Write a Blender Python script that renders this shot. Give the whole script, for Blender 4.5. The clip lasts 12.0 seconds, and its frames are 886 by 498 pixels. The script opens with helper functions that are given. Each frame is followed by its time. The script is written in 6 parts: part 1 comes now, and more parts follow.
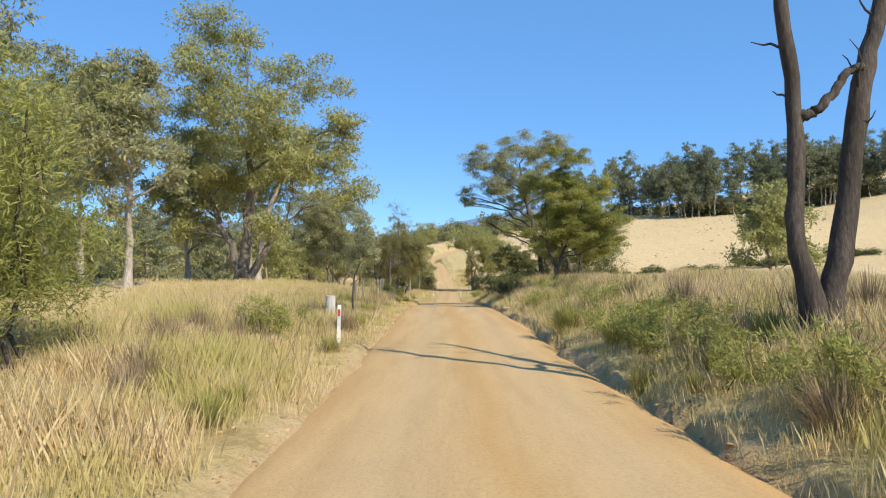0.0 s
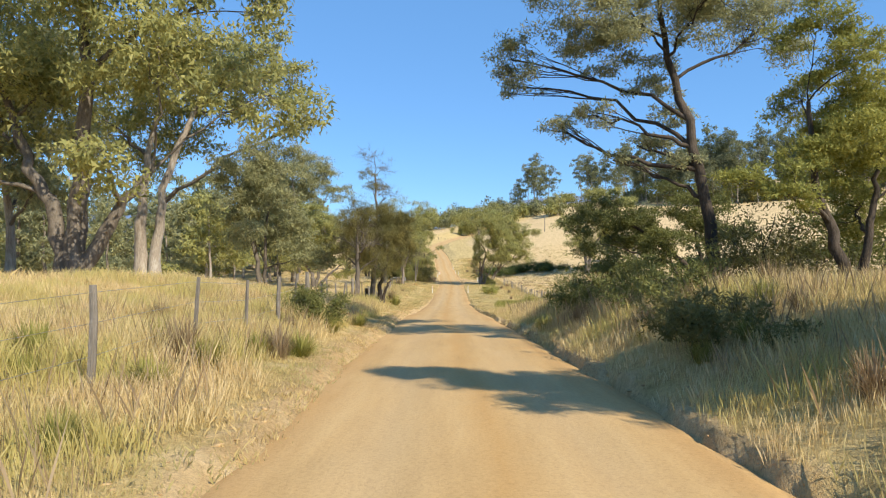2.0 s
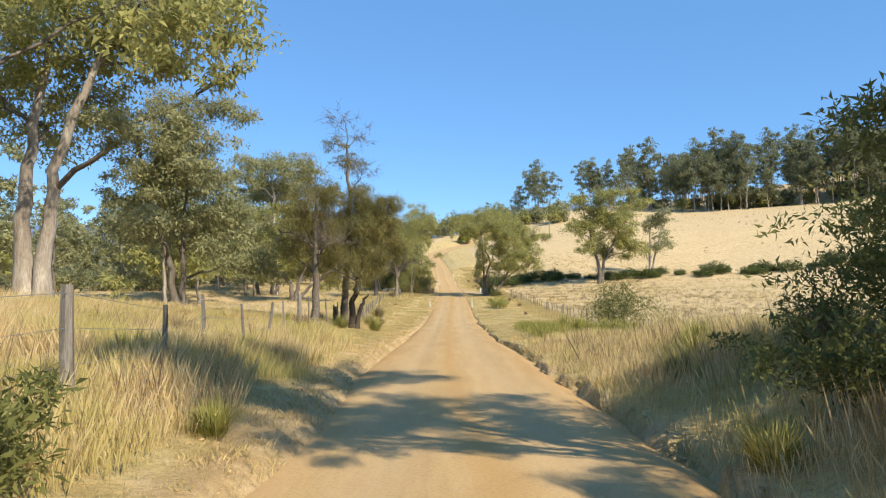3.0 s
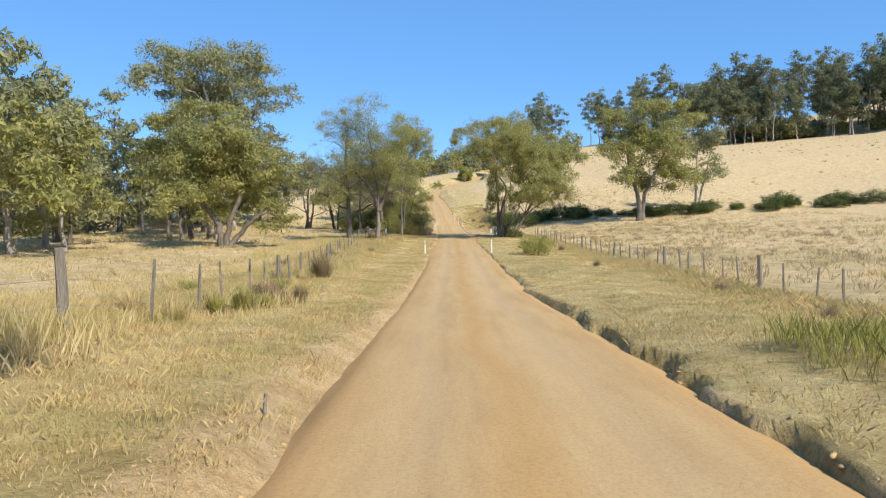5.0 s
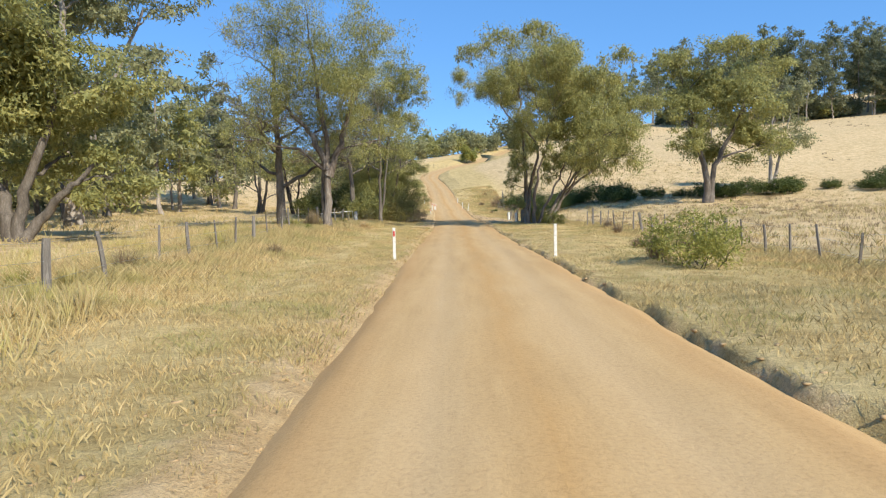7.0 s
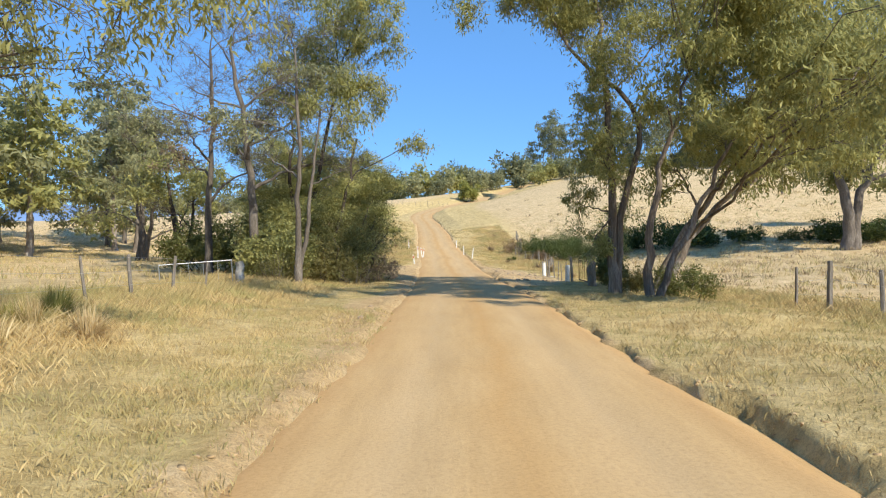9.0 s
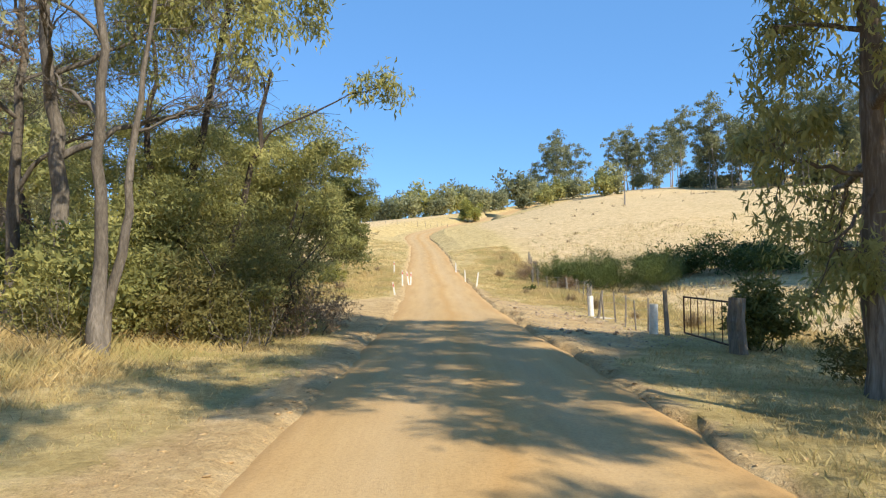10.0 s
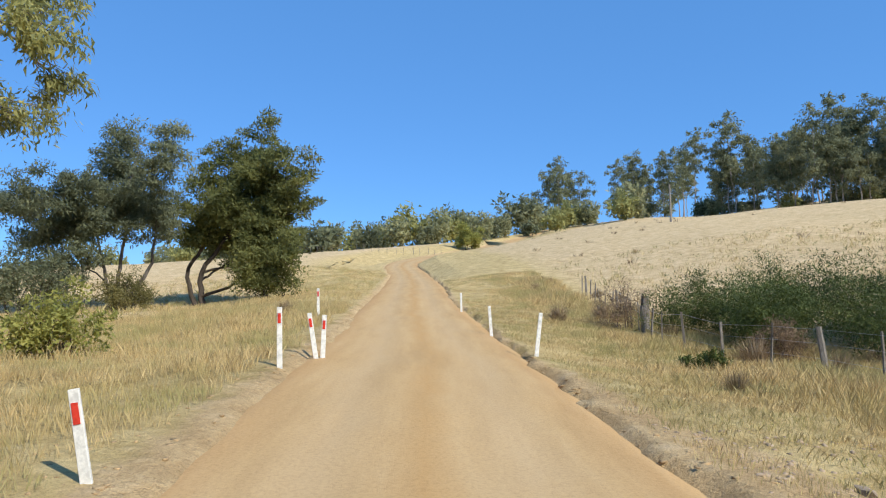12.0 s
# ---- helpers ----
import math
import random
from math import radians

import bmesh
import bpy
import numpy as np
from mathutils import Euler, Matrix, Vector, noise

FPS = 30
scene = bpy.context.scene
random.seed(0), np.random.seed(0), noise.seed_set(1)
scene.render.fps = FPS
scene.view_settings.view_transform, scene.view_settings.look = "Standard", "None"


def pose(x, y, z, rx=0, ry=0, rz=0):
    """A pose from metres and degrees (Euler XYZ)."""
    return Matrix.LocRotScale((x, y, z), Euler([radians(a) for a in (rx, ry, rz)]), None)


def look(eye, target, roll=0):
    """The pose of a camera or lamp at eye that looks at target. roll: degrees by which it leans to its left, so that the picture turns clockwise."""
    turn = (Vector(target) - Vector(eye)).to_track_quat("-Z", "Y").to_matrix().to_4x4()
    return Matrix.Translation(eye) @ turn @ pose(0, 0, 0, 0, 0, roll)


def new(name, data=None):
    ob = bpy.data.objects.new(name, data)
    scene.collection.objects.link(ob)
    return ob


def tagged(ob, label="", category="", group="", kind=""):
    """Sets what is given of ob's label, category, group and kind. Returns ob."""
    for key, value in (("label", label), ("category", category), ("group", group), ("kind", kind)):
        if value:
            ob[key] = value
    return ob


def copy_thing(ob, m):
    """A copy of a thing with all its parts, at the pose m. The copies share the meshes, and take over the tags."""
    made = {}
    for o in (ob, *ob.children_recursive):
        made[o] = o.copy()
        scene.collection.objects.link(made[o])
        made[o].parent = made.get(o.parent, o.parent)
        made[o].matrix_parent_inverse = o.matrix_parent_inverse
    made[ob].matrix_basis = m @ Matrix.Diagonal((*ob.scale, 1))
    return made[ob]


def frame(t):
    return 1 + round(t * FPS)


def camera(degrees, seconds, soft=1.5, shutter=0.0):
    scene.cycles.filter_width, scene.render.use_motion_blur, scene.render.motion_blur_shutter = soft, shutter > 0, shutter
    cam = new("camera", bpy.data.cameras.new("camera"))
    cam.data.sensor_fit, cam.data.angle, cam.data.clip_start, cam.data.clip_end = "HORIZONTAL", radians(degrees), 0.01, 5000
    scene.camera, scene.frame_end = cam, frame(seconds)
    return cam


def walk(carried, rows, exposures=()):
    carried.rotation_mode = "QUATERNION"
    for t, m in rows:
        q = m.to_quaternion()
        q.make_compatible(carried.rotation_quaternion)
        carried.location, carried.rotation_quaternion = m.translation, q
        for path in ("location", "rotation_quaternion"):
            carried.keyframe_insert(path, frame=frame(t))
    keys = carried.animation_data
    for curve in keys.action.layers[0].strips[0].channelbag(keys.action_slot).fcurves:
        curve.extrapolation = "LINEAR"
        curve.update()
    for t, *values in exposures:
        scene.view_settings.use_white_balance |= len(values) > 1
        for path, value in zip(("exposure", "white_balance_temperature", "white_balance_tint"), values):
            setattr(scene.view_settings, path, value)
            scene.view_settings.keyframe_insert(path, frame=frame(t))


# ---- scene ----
cam = camera(65.6, 12.0, 1.2)

# ---- camera path ----
PATH = [
    (0, (0.621, 1.879, -0.258), (0.61, 3.878, -0.203), -0.9),
    (0.5, (0.591, 9.008, -0.388), (0.579, 11.008, -0.342), -0.6),
    (1, (0.462, 16.32, -0.583), (0.449, 18.32, -0.549), -0.5),
    (1.5, (0.413, 23.152, -0.485), (0.399, 25.152, -0.458), -0.1),
    (2, (0.34, 30.181, -0.513), (0.325, 32.18, -0.489), -0.4),
    (2.5, (0.317, 37.032, -0.622), (0.304, 39.031, -0.564), -0.7),
    (4.5, (-0.331, 65.639, -1.845), (-0.338, 67.638, -1.885), -1.2),
    (5, (-0.329, 72.741, -2.315), (-0.337, 74.738, -2.422), -1.5),
    (5.5, (-0.362, 79.75, -2.672), (-0.37, 81.743, -2.84), -1.5),
    (6, (-0.356, 86.8, -2.869), (-0.364, 88.792, -3.051), -1.2),
    (6.5, (-0.3, 94.103, -3.565), (-0.313, 96.096, -3.723), -1.6),
    (8.5, (-0.022, 124.521, -3.703), (-0.027, 126.52, -3.764), -1.2),
    (9, (0.105, 132.33, -3.815), (0.105, 134.33, -3.819), -1.0),
    (9.5, (0.141, 140.243, -3.863), (0.147, 142.242, -3.829), -0.3),
    (10, (0.518, 147.987, -3.831), (0.517, 149.986, -3.764), -0.8),
    (10.5, (0.809, 155.684, -3.826), (0.803, 157.682, -3.734), -1.5),
    (11, (0.926, 163.444, -3.828), (0.921, 165.441, -3.713), -1.4),
    (11.5, (0.923, 170.913, -3.909), (0.933, 172.907, -3.751), -1.5),
    (12, (0.549, 178.715, -3.802), (0.57, 180.707, -3.622), -1.3),
]

walk(cam, [(t, look(eye, target, roll)) for t, eye, target, roll in PATH], [(0.0, 0.27, 6950, 10), (2.5, 0.34, 7350, 10), (5.5, 0.22, 6780, 10), (9.0, 0.32, 6750, 10), (10.5, 0.40, 7250, 10), (11.3, 0.2, 6600, 10), (12.0, 0.07, 6300, 10)])

# ---- light ----
SUN_DIR = Vector((0.66, -0.75, 0.80)).normalized()   # towards the sun: behind and to the right
sun_data = bpy.data.lights.new("sun", "SUN")
sun_data.energy, sun_data.angle, sun_data.color = 4.8, radians(0.55), (1.0, 0.955, 0.84)
sun = new("sun", sun_data)
sun.matrix_world = look((60, -60, 80), Vector((60, -60, 80)) - SUN_DIR)

world = bpy.data.worlds.new("sky")
scene.world = world
world.use_nodes = True
sky = world.node_tree.nodes.new("ShaderNodeTexSky")
sky.sky_type, sky.sun_disc = "NISHITA", False
sky.sun_elevation = math.asin(SUN_DIR.z)
sky.sun_rotation = math.atan2(SUN_DIR.x, SUN_DIR.y)
sky.altitude, sky.air_density, sky.dust_density, sky.ozone_density = 800, 0.9, 0.0, 5.0
back = world.node_tree.nodes["Background"]
back.inputs["Strength"].default_value = 0.15
tint = world.node_tree.nodes.new("ShaderNodeMix")
tint.data_type, tint.blend_type = "RGBA", "MULTIPLY"
tint.inputs[0].default_value, tint.inputs[7].default_value = 1.0, (0.80, 1.02, 1.17, 1)   # deep clear blue
world.node_tree.links.new(sky.outputs["Color"], tint.inputs[6])
even = world.node_tree.nodes.new("ShaderNodeMix")   # a dry, evenly blue sky
even.data_type = "RGBA"
even.inputs[0].default_value, even.inputs[7].default_value = 0.55, (0.74, 2.3, 5.3, 1)
world.node_tree.links.new(tint.outputs[2], even.inputs[6])
world.node_tree.links.new(even.outputs[2], back.inputs["Color"])


# ---- materials ----
def shader(name, rough=0.85, spec=0.2):
    m = bpy.data.materials.new(name)
    m.use_nodes = True
    n = m.node_tree.nodes
    b = n["Principled BSDF"]
    b.inputs["Roughness"].default_value = rough
    b.inputs["Specular IOR Level"].default_value = spec
    return m, m.node_tree, b


def node(tree, kind, **inputs):
    n = tree.nodes.new(kind)
    for key, value in inputs.items():
        n.inputs[key.replace("_", " ")].default_value = value
    return n


def ramp(tree, source, stops):
    r = tree.nodes.new("ShaderNodeValToRGB")
    e = r.color_ramp.elements
    while len(e) < len(stops):
        e.new(0.5)
    for el, (p, c) in zip(e, stops):
        el.position, el.color = p, (*c, 1)
    tree.links.new(source, r.inputs["Fac"])
    return r.outputs["Color"]


def noise_of(tree, scale, detail=4.0, rough=0.6, coords=None):
    n = node(tree, "ShaderNodeTexNoise", Scale=scale, Detail=detail, Roughness=rough)
    if coords is None:
        coords = tree.nodes.new("ShaderNodeNewGeometry").outputs["Position"]
    tree.links.new(coords, n.inputs["Vector"])
    return n.outputs["Fac"]


def mix(tree, fac, a, b, kind="MIX"):
    n = tree.nodes.new("ShaderNodeMix")
    n.data_type, n.blend_type = "RGBA", kind
    for socket, value in ((n.inputs[0], fac), (n.inputs[6], a), (n.inputs[7], b)):
        if hasattr(value, "links"):
            tree.links.new(value, socket)
        else:
            socket.default_value = (*value, 1) if isinstance(value, tuple) else value
    return n.outputs[2]


def math_of(tree, op, a, b=0.0, clamp=False):
    n = tree.nodes.new("ShaderNodeMath")
    n.operation, n.use_clamp = op, clamp
    for socket, value in ((n.inputs[0], a), (n.inputs[1], b)):
        if hasattr(value, "links"):
            tree.links.new(value, socket)
        else:
            socket.default_value = value
    return n.outputs[0]


def attr(tree, name):
    n = tree.nodes.new("ShaderNodeAttribute")
    n.attribute_name = name
    return n.outputs["Fac"]


def bump(tree, b, height, strength=0.5, distance=0.03):
    n = node(tree, "ShaderNodeBump", Strength=strength, Distance=distance)
    tree.links.new(height, n.inputs["Height"])
    tree.links.new(n.outputs["Normal"], b.inputs["Normal"])


def leaf_material(name, dark, mid, light, translucent=0.35, patch=0.5):
    m, t, b = shader(name, 0.6, 0.22)
    isl = t.nodes.new("ShaderNodeNewGeometry").outputs["Random Per Island"]
    big = math_of(t, "MULTIPLY", math_of(t, "SUBTRACT", noise_of(t, patch, 3), 0.5), 1.7)
    f = math_of(t, "ADD", math_of(t, "ADD", math_of(t, "MULTIPLY", isl, 0.5), 0.25), big)
    c = ramp(t, f, ((0.08, dark), (0.5, mid), (0.95, light)))
    t.links.new(c, b.inputs["Base Color"])
    tr = t.nodes.new("ShaderNodeBsdfTranslucent")
    t.links.new(mix(t, 0.6, c, light), tr.inputs["Color"])
    ms = t.nodes.new("ShaderNodeMixShader")
    ms.inputs[0].default_value = translucent
    t.links.new(b.outputs[0], ms.inputs[1])
    t.links.new(tr.outputs[0], ms.inputs[2])
    t.links.new(ms.outputs[0], t.nodes["Material Output"].inputs["Surface"])
    return m


def bark_material(name, dark, mid, light, scale=3.0, stretch=0.25):
    m, t, b = shader(name, 0.9, 0.15)
    tc = t.nodes.new("ShaderNodeTexCoord").outputs["Object"]
    mp = node(t, "ShaderNodeMapping", Scale=(1, 1, stretch))
    t.links.new(tc, mp.inputs["Vector"])
    n1 = noise_of(t, scale, 6, 0.7, mp.outputs["Vector"])
    n2 = noise_of(t, scale * 9, 4, 0.7, mp.outputs["Vector"])
    f = math_of(t, "ADD", math_of(t, "MULTIPLY", n1, 0.6), math_of(t, "MULTIPLY", n2, 0.4))
    t.links.new(ramp(t, f, ((0.32, dark), (0.5, mid), (0.66, light))), b.inputs["Base Color"])
    bump(t, b, n2, 0.8, 0.03)
    return m


LEAF_GUM = leaf_material("gum_leaves", (0.175, 0.188, 0.080), (0.305, 0.305, 0.108), (0.53, 0.485, 0.185), 0.42, 1.1)
LEAF_GUM_GREY = leaf_material("grey_gum_leaves", (0.170, 0.178, 0.095), (0.310, 0.310, 0.155), (0.47, 0.450, 0.24), 0.42, 0.8)
LEAF_WATTLE = leaf_material("wattle_leaves", (0.155, 0.172, 0.048), (0.295, 0.300, 0.078), (0.46, 0.425, 0.12), 0.42, 0.9)
# dark foliage; on the road bank its tone also stands in for tree shade
LEAF_DARK = leaf_material("dark_and_shaded_wattle_leaves", (0.085, 0.100, 0.036), (0.160, 0.172, 0.055), (0.27, 0.26, 0.085), 0.42)
LEAF_SHEOAK = leaf_material("sheoak_needles", (0.110, 0.108, 0.040), (0.190, 0.172, 0.062), (0.30, 0.255, 0.095), 0.42)
LEAF_DRY = leaf_material("dying_leaves", (0.17, 0.115, 0.070), (0.29, 0.20, 0.12), (0.42, 0.30, 0.19))
LEAF_GORSE = leaf_material("gorse_leaves", (0.034, 0.054, 0.016), (0.078, 0.108, 0.028), (0.19, 0.205, 0.055), 0.2, 0.9)
LEAF_FOREST = leaf_material("forest_leaves", (0.105, 0.122, 0.072), (0.200, 0.215, 0.118), (0.33, 0.325, 0.175), 0.4, 0.12)
BARK_GREY = bark_material("grey_bark", (0.06, 0.05, 0.042), (0.16, 0.135, 0.11), (0.30, 0.26, 0.22))
BARK_PALE = bark_material("pale_gum_bark", (0.14, 0.105, 0.08), (0.34, 0.29, 0.24), (0.55, 0.50, 0.44), 1.6, 0.18)
BARK_DARK = bark_material("dark_bark", (0.03, 0.024, 0.02), (0.075, 0.06, 0.048), (0.15, 0.12, 0.10))
BARK_RED = bark_material("red_gum_bark", (0.055, 0.042, 0.034), (0.17, 0.135, 0.105), (0.42, 0.37, 0.31), 2.4, 0.10)
WOOD_GREY = bark_material("weathered_wood", (0.10, 0.085, 0.07), (0.24, 0.21, 0.175), (0.40, 0.36, 0.31), 8.0, 0.12)


def plain(name, colour, rough=0.6, metal=0.0, wear=0.12, scale=14.0):
    m, t, b = shader(name, rough, 0.35)
    b.inputs["Metallic"].default_value = metal
    f = noise_of(t, scale, 5, 0.7)
    d = tuple(c * (1 - 2.2 * wear) for c in colour)
    l = tuple(min(1, c * (1 + wear)) for c in colour)
    t.links.new(ramp(t, f, ((0.36, d), (0.55, colour), (0.72, l))), b.inputs["Base Color"])
    bump(t, b, f, 0.2, 0.004)
    return m


WHITE = plain("chalky_white_paint", (0.78, 0.76, 0.70), 0.5)
RED = plain("red_reflector", (0.62, 0.05, 0.03), 0.25)
STEEL = plain("galvanised_steel", (0.52, 0.52, 0.50), 0.45, 0.8)
RUST = plain("rusty_iron", (0.13, 0.07, 0.045), 0.8, 0.3, 0.25)
STONE = plain("pale_field_stone", (0.43, 0.32, 0.21), 0.9, 0.0, 0.2, 6.0)


def road_material():
    m, t, b = shader("graded_gravel_road", 0.95, 0.1)
    s = attr(t, "across")
    pos = t.nodes.new("ShaderNodeNewGeometry").outputs["Position"]
    mp = node(t, "ShaderNodeMapping", Scale=(1.0, 0.10, 1.0))
    t.links.new(pos, mp.inputs["Vector"])
    streak = noise_of(t, 2.2, 5, 0.65, mp.outputs["Vector"])
    blotch = noise_of(t, 0.35, 4, 0.6)
    grit = noise_of(t, 26.0, 5, 0.75)
    c = ramp(t, streak, ((0.30, (0.44, 0.280, 0.125)), (0.5, (0.53, 0.345, 0.160)), (0.72, (0.59, 0.400, 0.200))))
    c = mix(t, math_of(t, "MULTIPLY", blotch, 0.5), c, (0.555, 0.370, 0.180))
    # paler packed wheel tracks, a loose redder ridge between them and along the edges
    wob = math_of(t, "MULTIPLY", math_of(t, "SUBTRACT", noise_of(t, 0.22, 3, 0.6), 0.5), 0.5)
    s = math_of(t, "ADD", s, wob)

    def band(middle, half):
        d = math_of(t, "ABSOLUTE", math_of(t, "SUBTRACT", s, middle))
        return math_of(t, "SUBTRACT", 1.0, math_of(t, "DIVIDE", d, half), True)

    tracks = math_of(t, "ADD", band(0.50, 0.30), band(-0.44, 0.30), True)
    c = mix(t, math_of(t, "MULTIPLY", tracks, 0.55), c, (0.52, 0.370, 0.205))
    ridge = math_of(t, "MULTIPLY", band(0.06, 0.17), ramp(t, streak, ((0.3, (0.4, 0.4, 0.4)), (0.6, (1, 1, 1)))))
    c = mix(t, math_of(t, "MULTIPLY", ridge, 0.75), c, (0.50, 0.290, 0.110))
    rim = math_of(t, "ADD", band(1.02, 0.22), band(-1.0, 0.25), True)
    c = mix(t, math_of(t, "MULTIPLY", rim, 0.5), c, (0.47, 0.270, 0.110))
    g = ramp(t, grit, ((0.30, (0.80, 0.78, 0.76)), (0.5, (1, 1, 1)), (0.72, (1.10, 1.10, 1.10))))
    c = mix(t, 0.85, c, g, "MULTIPLY")
    t.links.new(c, b.inputs["Base Color"])
    bump(t, b, math_of(t, "ADD", grit, math_of(t, "MULTIPLY", streak, 1.6)), 0.32, 0.03)
    return m


def ground_material():
    m, t, b = shader("dry_pasture", 0.95, 0.1)
    bare = attr(t, "bare")
    n1 = noise_of(t, 0.09, 5, 0.6)
    n2 = noise_of(t, 1.3, 6, 0.7)
    n3 = noise_of(t, 14.0, 5, 0.75)
    straw = ramp(t, n2, ((0.28, (0.35, 0.245, 0.100)), (0.47, (0.54, 0.395, 0.175)), (0.70, (0.70, 0.545, 0.275))))
    olive = ramp(t, n2, ((0.3, (0.15, 0.135, 0.050)), (0.7, (0.34, 0.275, 0.115))))
    wet = ramp(t, n1, ((0.46, (0, 0, 0)), (0.66, (1, 1, 1))))
    stubble = ramp(t, n2, ((0.28, (0.43, 0.300, 0.150)), (0.47, (0.60, 0.435, 0.230)), (0.70, (0.74, 0.570, 0.335))))
    straw = mix(t, attr(t, "stubble"), straw, stubble)
    c = mix(t, math_of(t, "MULTIPLY", wet, attr(t, "green")), straw, olive)
    earth = ramp(t, n2, ((0.3, (0.42, 0.275, 0.13)), (0.52, (0.54, 0.375, 0.19)), (0.72, (0.64, 0.475, 0.27))))
    edge = math_of(t, "ADD", bare, math_of(t, "MULTIPLY", math_of(t, "SUBTRACT", n2, 0.5), 1.1))
    c = mix(t, ramp(t, edge, ((0.40, (0, 0, 0)), (0.62, (1, 1, 1)))), c, earth)
    n4 = noise_of(t, 55.0, 3, 0.7)
    n3 = math_of(t, "ADD", math_of(t, "MULTIPLY", n3, 0.55), math_of(t, "MULTIPLY", n4, 0.45))
    g = ramp(t, n3, ((0.34, (0.55, 0.52, 0.49)), (0.5, (1, 1, 1)), (0.66, (1.3, 1.3, 1.3))))
    c = mix(t, 0.85, c, g, "MULTIPLY")
    t.links.new(c, b.inputs["Base Color"])
    bump(t, b, math_of(t, "ADD", n3, math_of(t, "MULTIPLY", n2, 2.0)), 0.9, 0.06)
    return m


def grass_material(name, dark, mid, light, green):
    m, t, b = shader(name, 0.75, 0.2)
    isl = t.nodes.new("ShaderNodeNewGeometry").outputs["Random Per Island"]
    c = ramp(t, isl, ((0.0, dark), (0.4, mid), (1.0, light)))
    f = ramp(t, noise_of(t, 0.55, 3, 0.6), ((0.43, (0, 0, 0)), (0.62, (1, 1, 1))))
    c = mix(t, math_of(t, "MULTIPLY", f, 0.8), c, green)
    f = ramp(t, noise_of(t, 1.7, 3, 0.6), ((0.50, (0, 0, 0)), (0.68, (1, 1, 1))))
    c = mix(t, math_of(t, "MULTIPLY", f, 0.4), c, tuple(0.5 * (p + q) for p, q in zip(dark, (0.36, 0.24, 0.14))))
    t.links.new(c, b.inputs["Base Color"])
    tr = t.nodes.new("ShaderNodeBsdfTranslucent")
    t.links.new(c, tr.inputs["Color"])
    ms = t.nodes.new("ShaderNodeMixShader")
    ms.inputs[0].default_value = 0.3
    t.links.new(b.outputs[0], ms.inputs[1])
    t.links.new(tr.outputs[0], ms.inputs[2])
    t.links.new(ms.outputs[0], t.nodes["Material Output"].inputs["Surface"])
    return m


ROAD_MAT, GROUND_MAT = road_material(), ground_material()
GRASS_TALL = grass_material("tall_dry_grass", (0.40, 0.285, 0.13), (0.64, 0.485, 0.25), (0.82, 0.67, 0.40), (0.49, 0.44, 0.14))
GRASS_SHORT = grass_material("short_dry_grass", (0.38, 0.275, 0.13), (0.58, 0.43, 0.195), (0.74, 0.575, 0.30), (0.39, 0.355, 0.145))
GRASS_GREEN = grass_material("green_tussock", (0.18, 0.175, 0.045), (0.37, 0.335, 0.090), (0.56, 0.49, 0.18), (0.22, 0.235, 0.06))
GRASS_BROWN = grass_material("brown_tussock", (0.20, 0.135, 0.075), (0.34, 0.245, 0.145), (0.50, 0.39, 0.26), (0.26, 0.20, 0.10))


# ---- the lie of the land ----
def keyed(pairs, soft=4.0):
    """A smooth curve through (y, value) pairs."""
    ys, vs = zip(*pairs)
    grid = np.arange(-120.0, 900.0, 1.0)
    v = np.interp(grid, ys, vs)
    k = np.exp(-0.5 * (np.arange(-20, 21) / soft) ** 2)
    v = np.convolve(np.pad(v, 20, mode="edge"), k / k.sum(), mode="valid")
    return lambda y: np.interp(y, grid, v)


road_z = keyed([(-60, -1.4), (2, -1.92), (16, -2.2), (23, -2.13), (30, -2.16), (37, -2.28), (50, -2.85), (66, -3.48), (73, -3.95), (80, -4.32),
                (87, -4.62), (95, -5.08), (110, -5.28), (125, -5.36), (140, -5.50), (156, -5.48), (171, -5.55), (178, -5.45), (184, -5.2), (190, -4.86), (194, -4.64),
                (199, -4.35), (209, -3.68), (254, 0.1), (278, 3.2), (300, 6.0), (320, 8.6), (350, 13.5), (383, 19.5), (440, 27.5), (520, 36.0), (700, 43.0)], 3.0)
road_x = keyed([(-60, 1.4), (0, 1.05), (30, 0.75), (66, 0.05), (95, 0.1), (122, 0.5), (140, 0.6), (156, 0.95), (178, 0.55), (194, 0.2), (209, -0.6),
                (235, -1.5), (256, -2.6), (272, -4.5), (283, -4.0), (300, 1.0), (330, 13.0), (383, 34.0), (440, 52.0), (700, 120.0)], 4.0)
HALF = 2.05
half_left = keyed([(0, 2.05), (55, 2.05), (68, 1.62), (112, 1.62), (126, 2.0), (700, 2.0)])   # the grader left the verge side narrower on the slope
bank = keyed([(0, 0), (178, 0), (190, 0.09), (212, 0.06), (240, 0)])   # fall across the road, towards the creek side
SIDES = {}   # ground height along lines beside the road, by distance from its middle
SIDES[5.0] = keyed([(0, -1.3), (25, -1.25), (45, -1.35), (58, -2.4), (70, -3.5), (80, -4.15), (95, -4.95), (125, -5.3), (150, -5.4), (165, -5.7), (180, -5.8), (195, -5.1), (209, -4.0), (254, 1.0), (280, 4.5), (320, 9.0), (383, 20.5), (440, 28), (520, 37), (700, 44)])
SIDES[12.0] = keyed([(0, -1.0), (30, -0.9), (48, -1.4), (66, -3.9), (80, -5.0), (95, -5.7), (125, -5.9), (150, -5.9), (175, -6.2), (195, -5.6), (215, -4.0), (254, 2.2), (300, 7.5), (383, 21), (440, 28), (520, 37), (700, 44)])
